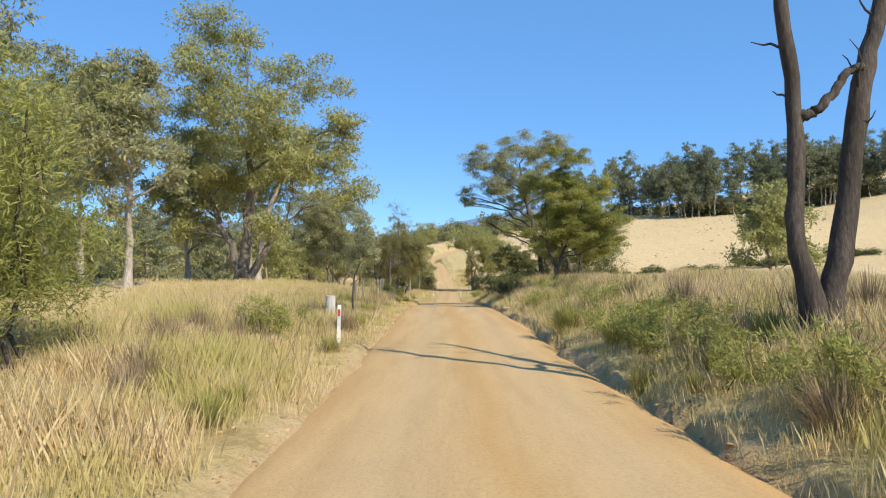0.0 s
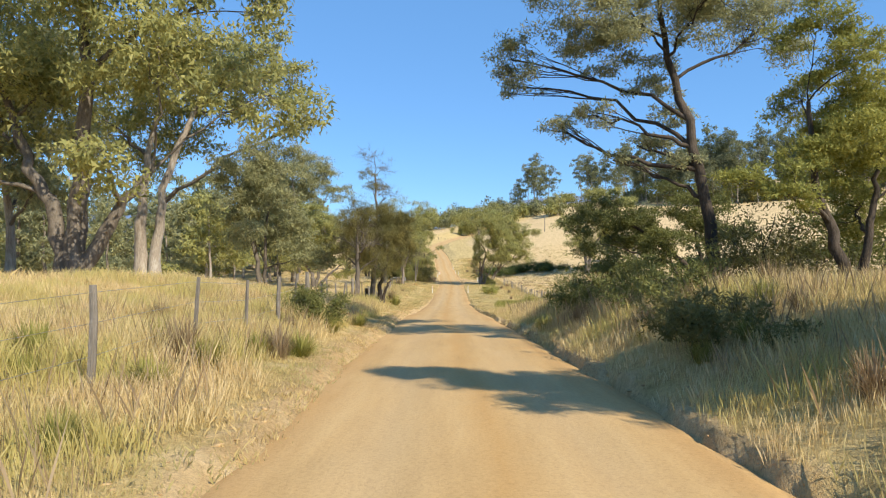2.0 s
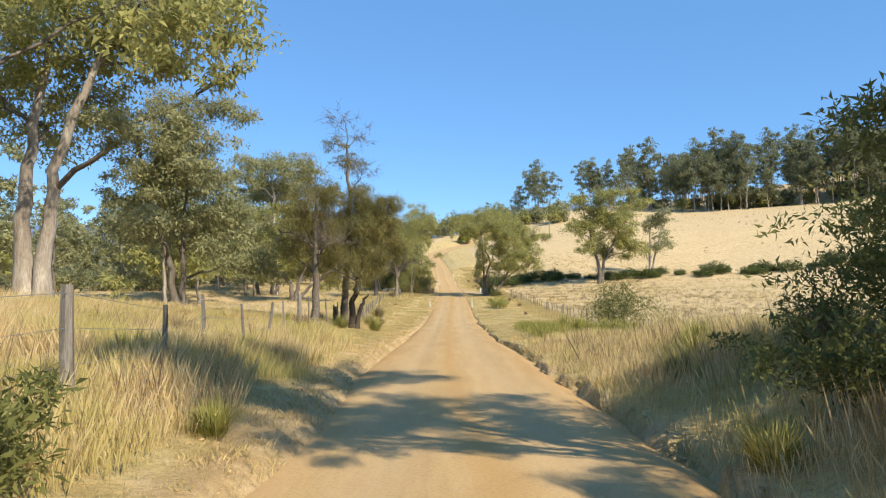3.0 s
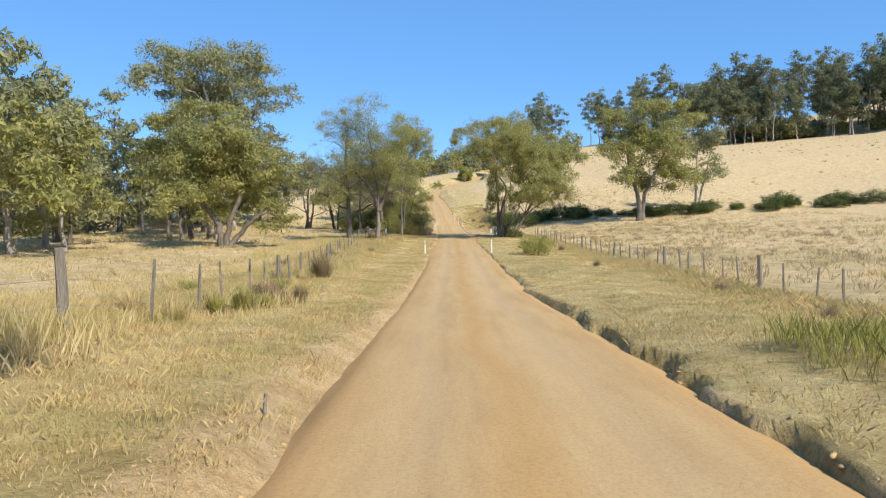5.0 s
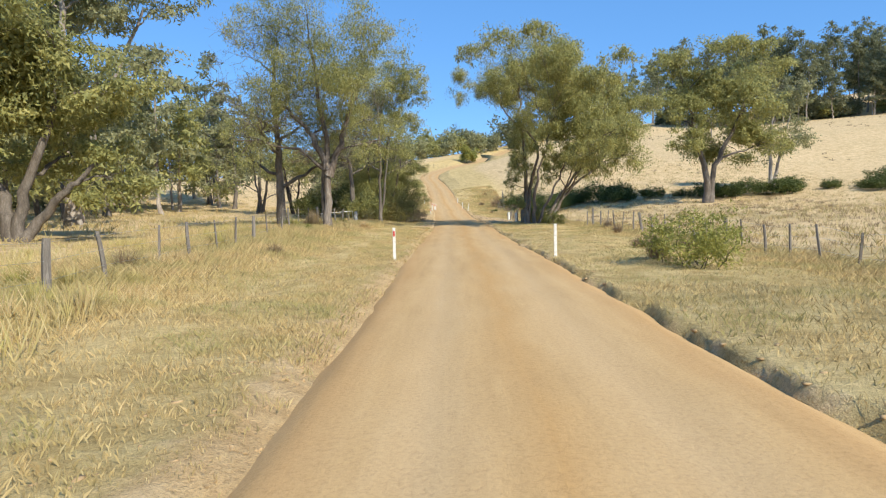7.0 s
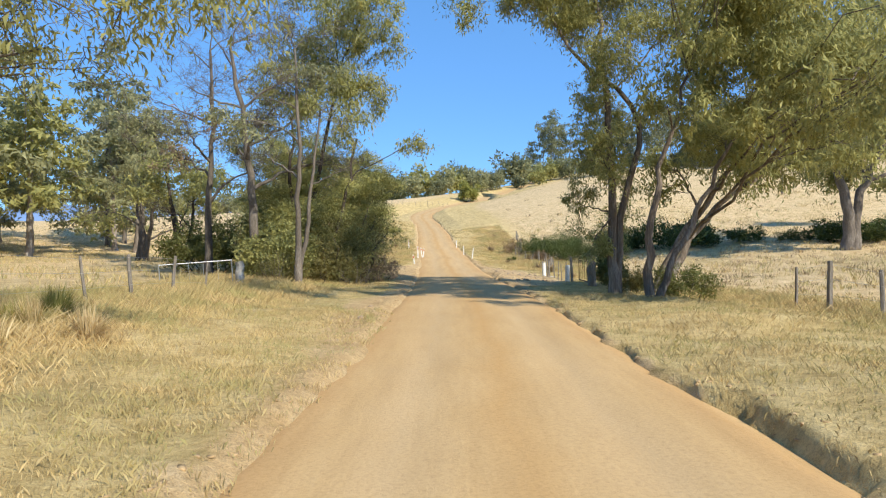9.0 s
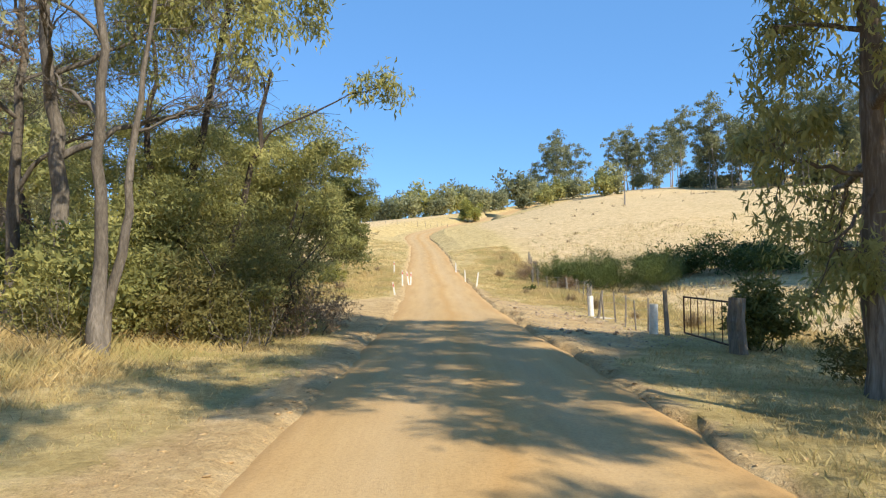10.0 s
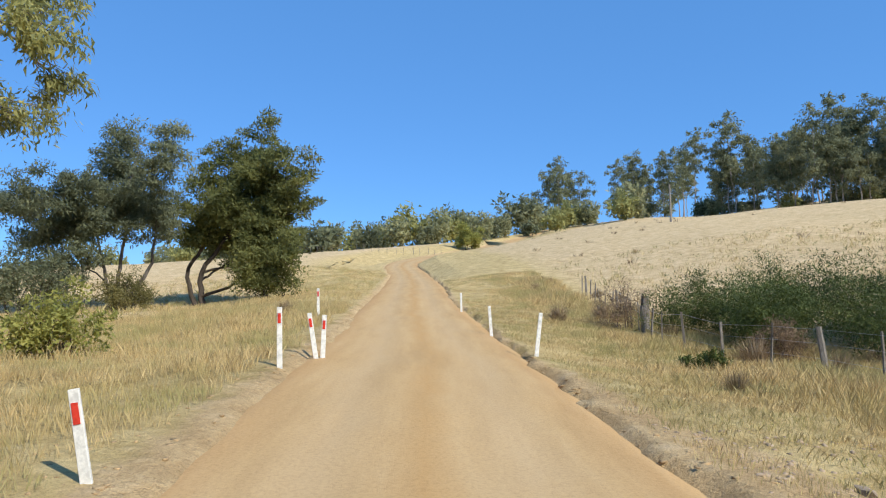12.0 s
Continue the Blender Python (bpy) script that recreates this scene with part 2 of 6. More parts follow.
SIDES[30.0] = keyed([(0, -0.6), (50, -2), (80, -5.2), (125, -5.8), (160, -5.6), (187, -4.6), (215, -2.0), (254, 5.0), (300, 10.5), (383, 23), (440, 29.5), (520, 39.5), (700, 47)], 8)
SIDES[70.0] = keyed([(0, 0.5), (60, -2), (100, -4.8), (150, -5.2), (190, -3.2), (215, 0.0), (260, 9.0), (300, 13.0), (400, 24.0), (440, 30), (520, 42), (700, 56)], 8)
SIDES[160.0] = keyed([(0, 4), (100, -1), (150, 1), (200, 5), (260, 14.5), (300, 17.5), (400, 30.5), (500, 49), (700, 72)], 8)
SIDES[450.0] = keyed([(0, 20), (100, 20), (200, 35), (300, 62), (400, 88), (700, 125)], 8)
SIDES[-5.0] = keyed([(0, -1.75), (30, -1.9), (45, -2.0), (60, -2.6), (76, -3.4), (90, -4.75), (104, -5.2), (123, -5.3), (140, -5.1), (160, -5.4), (178, -5.2), (185, -4.95), (191, -4.45), (197, -4.2), (209, -3.4), (254, 0.5), (280, 3.0), (308, 7.6), (383, 19), (440, 27), (520, 36), (700, 42)])
SIDES[-12.0] = keyed([(0, -1.5), (30, -1.5), (60, -1.5), (76, -2.7), (91, -4.8), (104, -5.4), (130, -5.0), (142, -4.8), (160, -5.2), (185, -4.8), (205, -4.0), (220, -3.3), (236, -1.7), (254, 1.0), (308, 8.3), (383, 18), (440, 25), (520, 34), (700, 40)])
SIDES[-25.0] = keyed([(0, -1.2), (58, -0.9), (80, -1.9), (100, -4.5), (134, -4.5), (160, -4.7), (200, -4.0), (220, -3.5), (254, 1.4), (308, 7.8), (383, 16), (440, 20), (700, 26)], 8)
SIDES[-60.0] = keyed([(0, 0), (60, -1), (100, -3.8), (134, -3.9), (160, -4), (200, -2.8), (254, 1.5), (308, 5.5), (383, 11), (440, 14), (700, 18)], 8)
SIDES[-160.0] = keyed([(0, 3), (100, -2.5), (160, -3.5), (250, 0), (383, 3), (700, 6)], 8)
SIDES[-450.0] = keyed([(0, 14), (100, 6), (250, 2), (700, 0)], 8)
_lattice = np.random.RandomState(3).rand(256, 256)


def value_noise(x, y, scale):
    u, v = np.asarray(x) / scale + 1000.0, np.asarray(y) / scale + 1000.0
    i, j = np.floor(u).astype(int), np.floor(v).astype(int)
    f, g = u - i, v - j
    f, g = f * f * (3 - 2 * f), g * g * (3 - 2 * g)
    a = lambda p, q: _lattice[p % 256, q % 256]
    return (a(i, j) * (1 - f) + a(i + 1, j) * f) * (1 - g) + (a(i, j + 1) * (1 - f) + a(i + 1, j + 1) * f) * g - 0.5


def land(x, y):
    """Height of the ground sheet."""
    x, y = np.broadcast_arrays(np.asarray(x, float), np.asarray(y, float))
    s = x - road_x(y)
    edge_r = HALF + 0.06 + 0.55 * value_noise(x * 0 + 7, y, 2.3) + 0.4 * value_noise(x * 0 + 3, y, 0.7)
    edge_l = -half_left(y) - 0.12 + 0.55 * value_noise(x * 0 + 17, y, 3.1) + 0.2 * value_noise(x * 0 + 5, y, 0.7)
    base = road_z(y) - bank(y) * np.clip(s, -2.6, 2.6)
    # right: a scoured gutter along the road, then a turf lip
    gut = np.interp(y, [-60, 10, 60, 68, 95, 150, 158, 172, 185, 230, 300], [0.05, 0.08, 0.12, 0.17, 0.11, 0.10, 0.08, 0.02, 0.02, 0.1, 0.0]) * (1 + 1.0 * value_noise(x * 0 + 9, y, 2.1))
    stations = [-450.0, -160.0, -60.0, -25.0, -12.0, -5.0, 5.0, 12.0, 30.0, 70.0, 160.0, 450.0]
    heights = np.stack([SIDES[k](y) for k in stations])
    z = np.empty_like(s)
    flat = s.ravel()
    hh = heights.reshape(len(stations), -1)
    st = np.array(stations)
    k = np.clip(np.searchsorted(st, flat) - 1, 0, len(st) - 2)
    w = np.clip((flat - st[k]) / (st[k + 1] - st[k]), -0.5, 1.0)
    z = (hh[k, np.arange(flat.size)] * (1 - w) + hh[k + 1, np.arange(flat.size)] * w).reshape(s.shape)
    # near the road
    r0 = base - 0.10 - gut
    lip = base + np.minimum(0.03 + 0.10 * np.maximum(SIDES[5.0](y) - base, 0), 0.2)
    t1 = np.clip((s - edge_r) / 0.12, 0, 1)
    t2 = np.clip((s - edge_r - 0.18 - 0.35 * value_noise(x, y, 0.9) - 0.2 * value_noise(x, y, 0.4)) / 0.16, 0, 1)
    t3 = np.clip((s - edge_r - 0.5) / (4.9 - edge_r - 0.5), 0, 1)
    right = (base - 0.16) * (1 - t1) + r0 * t1
    right = right * (1 - t2) + lip * t2
    right = np.where(t3 > 0, lip + (SIDES[5.0](y) - lip) * t3, right)
    u1 = np.clip((edge_l + np.interp(y, [58, 66, 116, 126], [0.36, 0.05, 0.05, 0.36]) - s) / 0.5, 0, 1)
    u2 = np.clip((edge_l - s - 0.5) / (4.9 + edge_l - 0.5), 0, 1)
    lipl = base + 0.03 + 0.3 * np.clip(SIDES[-5.0](y) - base, -0.2, 0.6)
    left = (base - 0.16) * (1 - u1) + lipl * u1
    left = np.where(u2 > 0, lipl + (SIDES[-5.0](y) - lipl) * u2, left)
    z = np.where((s > 0) & (s < 5), right, np.where((s <= 0) & (s > -5), left, z))
    away = np.clip((np.abs(s) - 2.2) / 2.0, 0, 1)
    z = z + away * (0.22 * value_noise(x, y, 3.7) + 0.14 * value_noise(x, y, 1.1) + 0.05 * value_noise(x, y, 0.45))
    z = z + np.clip((np.abs(s) - 8) / 15, 0, 1) * 0.5 * value_noise(x, y, 14.0)
    z = z + np.clip((np.abs(s) - 40) / 60, 0, 1) * 3.0 * value_noise(x, y, 60.0)
    far = np.clip((y - 560) / 500, 0, 1)
    return z * (1 - far) + far * 10.0


def at_ground(x, y):
    return float(land(np.array([x]), np.array([y]))[0])


def mesh_of(name, verts, faces):
    """A mesh from arrays of places and of equally long faces."""
    me = bpy.data.meshes.new(name)
    verts, faces = np.asarray(verts, np.float32), np.asarray(faces, np.int32)
    n, k = faces.shape
    me.vertices.add(len(verts))
    me.vertices.foreach_set("co", verts.ravel())
    me.loops.add(n * k)
    me.loops.foreach_set("vertex_index", faces.ravel())
    me.polygons.add(n)
    me.polygons.foreach_set("loop_start", np.arange(0, n * k, k, dtype=np.int32))
    me.update(calc_edges=True)
    return me


# ground sheet, finest beside the road
near = np.concatenate([np.arange(-4.6, 1.8, 0.16), np.arange(1.8, 3.4, 0.07), np.arange(3.45, 5.61, 0.16)])
xs = np.concatenate([-np.geomspace(9.0, 4200, 46)[::-1], np.arange(-8.6, -4.6, 0.4), near, np.arange(5.9, 10.2, 0.4), np.geomspace(10.5, 4200, 46)])
ys = np.concatenate([np.linspace(-400, -40, 10), np.arange(-30, 0, 2.0), np.arange(0, 216, 0.3), np.arange(216, 300, 1.0), np.arange(300, 480, 4.0), np.geomspace(484, 4800, 40)])


gx0, gy0 = np.meshgrid(xs, ys)
shift = np.where(np.abs(gx0) < 12, road_x(gy0) * np.clip((12 - np.abs(gx0)) / 3, 0, 1), 0)
gx1 = gx0 + shift
gz1 = land(gx1, gy0)
v = np.stack([gx1, gy0, gz1], -1).reshape(-1, 3)
nx = len(xs)
i = (np.arange(len(ys) - 1)[:, None] * nx + np.arange(nx - 1)[None, :]).ravel()
me = mesh_of("ground", v, np.stack([i, i + 1, i + nx + 1, i + nx], -1))
me.polygons.foreach_set("use_smooth", np.ones(len(i), bool))
me.materials.append(GROUND_MAT)
s_all = v[:, 0] - road_x(v[:, 1])


def bareness(s, y):
    """1 where the soil is bare: beside the road, and on the stony patch by the creek."""
    wl = np.interp(y, [0, 28, 36, 45, 64, 85, 100, 118, 128, 142, 151, 158, 168, 174, 179, 183, 215, 300], [2.3, 2.3, 2.5, 2.8, 2.7, 2.5, 2.4, 2.3, 2.3, 2.5, 3.6, 2.8, 3.0, 6.5, 5.5, 2.5, 2.4, 2.4])
    wr = np.interp(y, [0, 60, 66, 150, 160, 168, 181, 187, 193, 300], [2.5, 2.5, 2.3, 2.3, 2.6, 6.0, 5.2, 3.2, 2.5, 2.5])
    return np.where(s < 0, np.clip(1.0 - (-s - wl * 0.72) / (wl * 0.55), 0, 1), np.clip(1.0 - (s - wr * 0.8) / (wr * 0.4), 0, 1))


for key, values in (("bare", bareness(s_all, v[:, 1])), ("green", np.where((v[:, 1] > 215) | (v[:, 0] > 30), 0.08, 0.5)), ("stubble", np.clip((np.abs(s_all) - 10.5) / 2, 0, 1))):
    a = me.attributes.new(key, "FLOAT", "POINT")
    a.data.foreach_set("value", values.astype(np.float32))
ground = tagged(new("ground", me), "dry straw-coloured pasture sloping down to a creek and up again", "ground", kind="structure")

# the road: a crowned strip whose edges dip below the turf
yr = np.concatenate([np.arange(-30, 0, 1.0), np.arange(0, 216, 0.25), np.arange(216, 300, 0.8), np.arange(300, 460, 3.0)])
ar = np.linspace(-1.25, 1.25, 41)
ga, gyr = np.meshgrid(ar, yr)
gxr = road_x(gyr) + np.where(ga < 0, ga * half_left(gyr), ga * HALF)
crown = 0.045 * (1 - ga ** 2) - 0.17 * np.clip((np.abs(ga) - 1.02) / 0.23, 0, 1)
ruts = -0.022 * (np.exp(-((ga - 0.52) / 0.13) ** 2) + np.exp(-((ga + 0.42) / 0.13) ** 2))
zr = road_z(gyr) - bank(gyr) * (gxr - road_x(gyr)) + crown + ruts + 0.018 * value_noise(gxr, gyr, 0.5) + 0.03 * value_noise(gxr, gyr, 2.2)
vr = np.stack([gxr, gyr, zr], -1).reshape(-1, 3)
i = (np.arange(len(yr) - 1)[:, None] * len(ar) + np.arange(len(ar) - 1)[None, :]).ravel()
rm = mesh_of("road", vr, np.stack([i, i + 1, i + len(ar) + 1, i + len(ar)], -1))
rm.polygons.foreach_set("use_smooth", np.ones(len(i), bool))
rm.materials.append(ROAD_MAT)
rm.attributes.new("across", "FLOAT", "POINT").data.foreach_set("value", ga.ravel().astype(np.float32))
road = tagged(new("road", rm), "graded orange gravel road with faint wheel tracks", "road", kind="structure")


# ---- plants ----
def part(name, me, parent, label="", material=None):
    if material is not None:
        me.materials.append(material)
    ob = new(name, me)
    ob.parent = parent
    return tagged(ob, label)


def tubes(paths, sides=6, forked=False):
    """Tapered tubes along (points, radii) paths, joined into vertex and face arrays. forked: each path's foot is sewn to the nearest earlier one."""
    V, F, o = [], [], 0
    spine, foot = np.empty((0, 3)), np.empty(0, int)
    for pts, rad in paths:
        pts, rad = np.asarray(pts, float), np.asarray(rad, float)
        k = sides if rad[0] > 0.05 and sides > 5 else (4 if rad[0] > 0.02 else 3)
        tan = np.gradient(pts, axis=0)
        tan /= np.linalg.norm(tan, axis=1, keepdims=True) + 1e-9
        ref = np.array([0.9, 0.35, 0.2])
        u = np.cross(tan, ref)
        u /= np.linalg.norm(u, axis=1, keepdims=True) + 1e-9
        w = np.cross(tan, u)
        ang = np.arange(k) * 2 * np.pi / k
        ring = pts[:, None, :] + rad[:, None, None] * (np.cos(ang)[None, :, None] * u[:, None, :] + np.sin(ang)[None, :, None] * w[:, None, :])
        if forked:
            if o:
                j = foot[int(np.argmin(((spine - pts[0]) ** 2).sum(1)))]
                F.append(np.array([[o, o + 1, j, j + 1]]))
            spine, foot = np.concatenate([spine, pts]), np.concatenate([foot, o + k * np.arange(len(pts))])
        V.append(ring.reshape(-1, 3))
        n = len(pts)
        a = (np.arange(n - 1)[:, None] * k + np.arange(k)[None, :])
        b = (np.arange(n - 1)[:, None] * k + (np.arange(k)[None, :] + 1) % k)
        F.append(np.stack([a, b, b + k, a + k], -1).reshape(-1, 4) + o)
        o += n * k
    return np.concatenate(V), np.concatenate(F)


def wander(rng, start, heading, length, n, wobble, pull):
    """A crooked path; pull bends it towards (up or down) z."""
    pts, d = [np.array(start, float)], np.array(heading, float)
    d /= np.linalg.norm(d)
    for _ in range(n):
        d = d + rng.normal(0, wobble, 3) + np.array([0, 0, pull])
        d /= np.linalg.norm(d)
        pts.append(pts[-1] + d * length / n)
    return np.array(pts)


def leaves(rng, centres, radii, per, size, slim, droop, flat=0.65, shell=0.5, dome=0.55):
    """Leaf blades, each a sickle-like sliver, in clumps round the centres."""
    n = len(centres) * per
    c = np.repeat(centres, per, 0)
    r = np.repeat(radii, per, 0)
    d = rng.normal(0, 1, (n, 3))
    d /= np.linalg.norm(d, axis=1, keepdims=True)
    rad = rng.rand(n) ** shell
    d[:, 2] = np.where((rng.rand(n) < dome), np.abs(d[:, 2]), d[:, 2])
    p = c + d * (rad * r)[:, None] * np.array([1, 1, flat])
    if droop > 0.4:
        p[:, 2] -= r * 0.55 * droop * rng.rand(n) ** 3
    face = d + rng.normal(0, 0.42, (n, 3)) + np.array([0, 0, 0.25])
    axis = rng.normal(0, 1, (n, 3)) + d * 0.4
    axis[:, 2] -= droop
    side = np.cross(axis, face)
    side /= np.linalg.norm(side, axis=1, keepdims=True) + 1e-9
    axis /= np.linalg.norm(axis, axis=1, keepdims=True)
    L = size * rng.uniform(0.6, 1.35, n)[:, None]
    W = L * slim
    V = np.stack([p, p + axis * L * 0.42 + side * W, p + axis * L], 1).reshape(-1, 3)
    return V, np.arange(n * 3).reshape(-1, 3)


KINDS = {   # leaf width ratio, droop, clump flatness, lobe flatness
    "gum": (0.36, 0.8, 0.62, 0.68),
    "wattle": (0.30, 0.1, 0.55, 0.62),
    "sheoak": (0.06, 1.3, 1.0, 0.95),
    "hang": (0.26, 1.5, 0.85, 0.72),
    "thin": (0.34, 0.8, 0.6, 0.6),
}


def bezier(a, b, c, n):
    t = np.linspace(0, 1, n)[:, None]
    return (1 - t) ** 2 * a + 2 * t * (1 - t) * b + t * t * c


def dome_lobes(rng, height, spread, clear, lean, flat, n):
    """Foliage masses (x, y, z, width, height) round an upright axis: a ragged dome."""
    out = [(lean[0] * height, lean[1] * height, height * 0.90, spread * 0.40, spread * 0.40 * flat)]
    for k in range(n - 1):
        v = (k + 0.5 * rng.rand()) / (n - 1)
        a = 2.4 * k + rng.normal(0, 0.3)
        z = height * (clear + (0.95 - clear) * (0.14 + 0.76 * v))
        r = spread * (0.70 - 0.42 * v ** 1.6) * rng.uniform(0.75, 1.1)
        w = spread * rng.uniform(0.30, 0.46)
        out.append((r * math.cos(a) + lean[0] * z, r * math.sin(a) + lean[1] * z, z, w, w * flat * rng.uniform(0.8, 1.2)))
    return out


def make_tree(name, x, y, height, spread, kind, bark, leaf, label, seed, clear=0.25, stems=1, cover=1.0, masses=10, lean=(0, 0), girth=None, bare=0.0, leaf_size=0.31, bark2=None, category="tree", group="", far=False, lobes=None, trunks=None, fill=True):
    """A tree: an Empty at its foot with trunks, limbs that reach into the crown's masses, and a crown of leaf clumps.
    clear: share of the height with no limbs; bare: share of masses with twigs but no leaves; lobes: the crown's masses (x, y, z, width, height)
    from the foot; trunks: courses of (x, y, z); fill: whether masses also close the middle of the crown."""
    rng = np.random.RandomState(seed)
    slim, droop, flat, lobe_flat = KINDS[kind]
    root = new(name)
    root.location = (x, y, at_ground(x, y) - 0.08)
    girth = girth or height * 0.018
    lobes = np.array(lobes if lobes else dome_lobes(rng, height, spread, clear, lean, lobe_flat, masses), float)
    outer = len(lobes)
    if fill:
        middle = np.average(lobes[:, :3], axis=0, weights=lobes[:, 3] * lobes[:, 4])
        inner = lobes.copy()
        inner[:, :3] = lobes[:, :3] * 0.55 + middle * 0.45 + rng.normal(0, 0.12, (len(lobes), 3)) * lobes[:, 3:4]
        inner[:, 3:] *= 0.8
        lobes = np.concatenate([lobes, inner])
    if trunks is None:
        trunks = []
        for k in range(stems):
            side = rng.normal(0, 0.13 if stems > 1 else 0.03, 2) + np.array(lean)
            foot = rng.normal(0, girth * 1.2, 2) if stems > 1 else np.zeros(2)
            h = height * (0.78 if k == 0 else rng.uniform(0.5, 0.72))
            trunks.append([(*foot, 0), *[(*(foot + side * h * f + rng.normal(0, 0.012 * h, 2)), h * f) for f in (0.3, 0.6, 1.0)]])
    stations = []
    for k, course in enumerate(trunks):
        c = np.array(course, float)
        c[0, 2] -= 0.25
        u = np.linspace(0, len(c) - 1, 15)
        p = np.stack([np.interp(u, np.arange(len(c)), c[:, q]) for q in range(3)], -1)
        p[1:-1] = (p[:-2] + 2 * p[1:-1] + p[2:]) / 4 + rng.normal(0, 0.004 * height, (13, 3))
        f = np.linspace(0, 1, 15)
        r = girth * (1.0 if k == 0 else 0.8) * (1 - 0.72 * f) * (1 + 0.5 * np.exp(-f * 18))
        stations.append(np.concatenate([p, r[:, None]], 1)[4 if clear > 0.05 else 2:])
        V, F = tubes([(p, r)], 5 if far else 10)
        me = mesh_of("trunk", V, F)
        me.polygons.foreach_set("use_smooth", np.ones(len(F), bool))
        part("trunk", me, root, "", bark)
    stations = np.concatenate(stations)
    centres, radii, weight = [], [], []
    for index, lobe in enumerate(lobes):
        c, w, h = lobe[:3], lobe[3], lobe[4]
        size = np.array([w, w, h]) * (1.1 if far else 1.0)
        gap = c - stations[:, :3]
        cost = np.linalg.norm(gap, axis=1) + 1.6 * np.maximum(0.35 * np.linalg.norm(gap[:, :2], axis=1) - gap[:, 2], 0)
        a = stations[int(np.argmin(cost))]
        d = c - a[:3]
        reach = np.linalg.norm(d) + 1e-6
        knee = a[:3] + d * 0.5 + np.array([0, 0, 0.12 * reach]) + rng.normal(0, 0.10 * reach, 3)
        limb = bezier(a[:3], knee, c + np.array([0, 0, 0.15 * h]), 9)
        limb[1:-1] += rng.normal(0, 0.018 * reach, (7, 3))
        r0 = max(0.014, min(a[3] * 0.55, 0.022 * (reach + w)))
        paths = [(limb, r0 * np.linspace(1, 0.30, 9))]
        dead = rng.rand() < bare
        tips = []
        for k in range(3 if far else 7):
            v = rng.normal(0, 1, 3)
            v[2] += 0.3
            v /= np.linalg.norm(v)
            q = c + v * size * rng.uniform(0.45, 0.86)
            p0 = limb[rng.randint(4, 9)]
            sub = bezier(p0, 0.5 * (p0 + q) + rng.normal(0, 0.10, 3) * size, q, 6)
            sub[1:] += rng.normal(0, 0.02, (5, 3)) * w
            paths.append((sub, max(0.006, r0 * 0.30) * np.linspace(1, 0.3, 6)))
            tips.append(q)
            for _ in range(3 if not far else 1):
                e = q + rng.normal(0, 0.30, 3) * size
                off = (e - c) / size
                e = c + off / max(1.0, np.linalg.norm(off)) * size
                s0 = sub[rng.randint(2, 5)]
                paths.append((bezier(s0, 0.5 * (s0 + e) + rng.normal(0, 0.06, 3) * w, e, 4), max(0.004, r0 * 0.13) * np.linspace(1, 0.4, 4)))
                tips.append(e)
                if dead:
                    for _ in range(5):
                        paths.append((bezier(e, e + rng.normal(0, 0.12, 3) * w, e + (e - c) * 0.3 + rng.normal(0, 0.22, 3) * w, 4), (0.009, 0.007, 0.006, 0.004)))
        if not far and index < outer:
            V, F = tubes(paths, 6, True)
            me = mesh_of("limb", V, F)
            me.polygons.foreach_set("use_smooth", np.ones(len(F), bool))
            part("limb", me, root, "", bark2 or bark)
        if not dead:
            n = len(tips)
            centres += tips
            radii += list(rng.uniform(0.24, 0.52, n) * (w * w * h) ** (1 / 3) * (1.25 if far else 1.0))
            weight += [w * h / n] * n
    if centres:
        per = cover * (1.8 if far else 3.3) * math.pi * np.array(weight) / (0.5 * leaf_size ** 2 * slim) * rng.uniform(0.5, 1.5, len(weight))
        index = np.repeat(np.arange(len(weight)), np.maximum(per, 2).astype(int))
        V, F = leaves(rng, np.array(centres)[index], np.array(radii)[index], 1, leaf_size, slim, droop, flat, 0.42, 0.68)
        part("crown", mesh_of("crown", V, F), root, "", leaf)
    return tagged(root, label, category, group)


def make_shrub(name, x, y, height, width, leaf, label, seed, count=4000, size=0.13, slim=0.4, bark=None, depth=None, category="shrub", group="", up=0.0):
    """A shrub of many stems with leaf clumps from the ground up."""
    rng = np.random.RandomState(seed)
    root = new(name)
    root.location = (x, y, at_ground(x, y) - 0.05)
    depth = depth or width
    stems, tips = [], []
    n = max(7, int(9 * width * depth ** 0.5))
    for k in range(min(n, 40 if size < 0.3 else 14)):
        a, r = rng.rand() * 6.283, rng.rand() ** 0.5
        foot = np.array([math.cos(a) * r * width * 0.28, math.sin(a) * r * depth * 0.28, 0])
        head = np.array([math.cos(a) * r * width * 0.5, math.sin(a) * r * depth * 0.5, height * rng.uniform(0.6, 1.0) * (1 - 0.45 * r * r)])
        p = np.linspace(0, 1, 6)[:, None] * (head - foot) + foot + rng.normal(0, 0.04 * height, (6, 3)) * np.array([1, 1, 0.3])
        stems.append((p, max(0.010, height * 0.009) * np.linspace(1, 0.35, 6)))
        for q in range(2 if up < 0.2 else 3, 6):
            tips.append(p[q] + rng.normal(0, 0.07 * height, 3))
    for stem in stems[:1 if group else 16 if bark else 9]:
        V, F = tubes([stem], 5)
        part("stem", mesh_of("stem", V, F), root, "", bark or BARK_DARK)
    tips = np.array(tips)
    V, F = leaves(rng, tips, height * 0.16 * rng.uniform(0.7, 1.35, len(tips)), max(3, count // len(tips)), size, slim, -0.1, 0.85)
    part("foliage", mesh_of("foliage", V, F), root, "", leaf)
    return tagged(root, label, category, group)


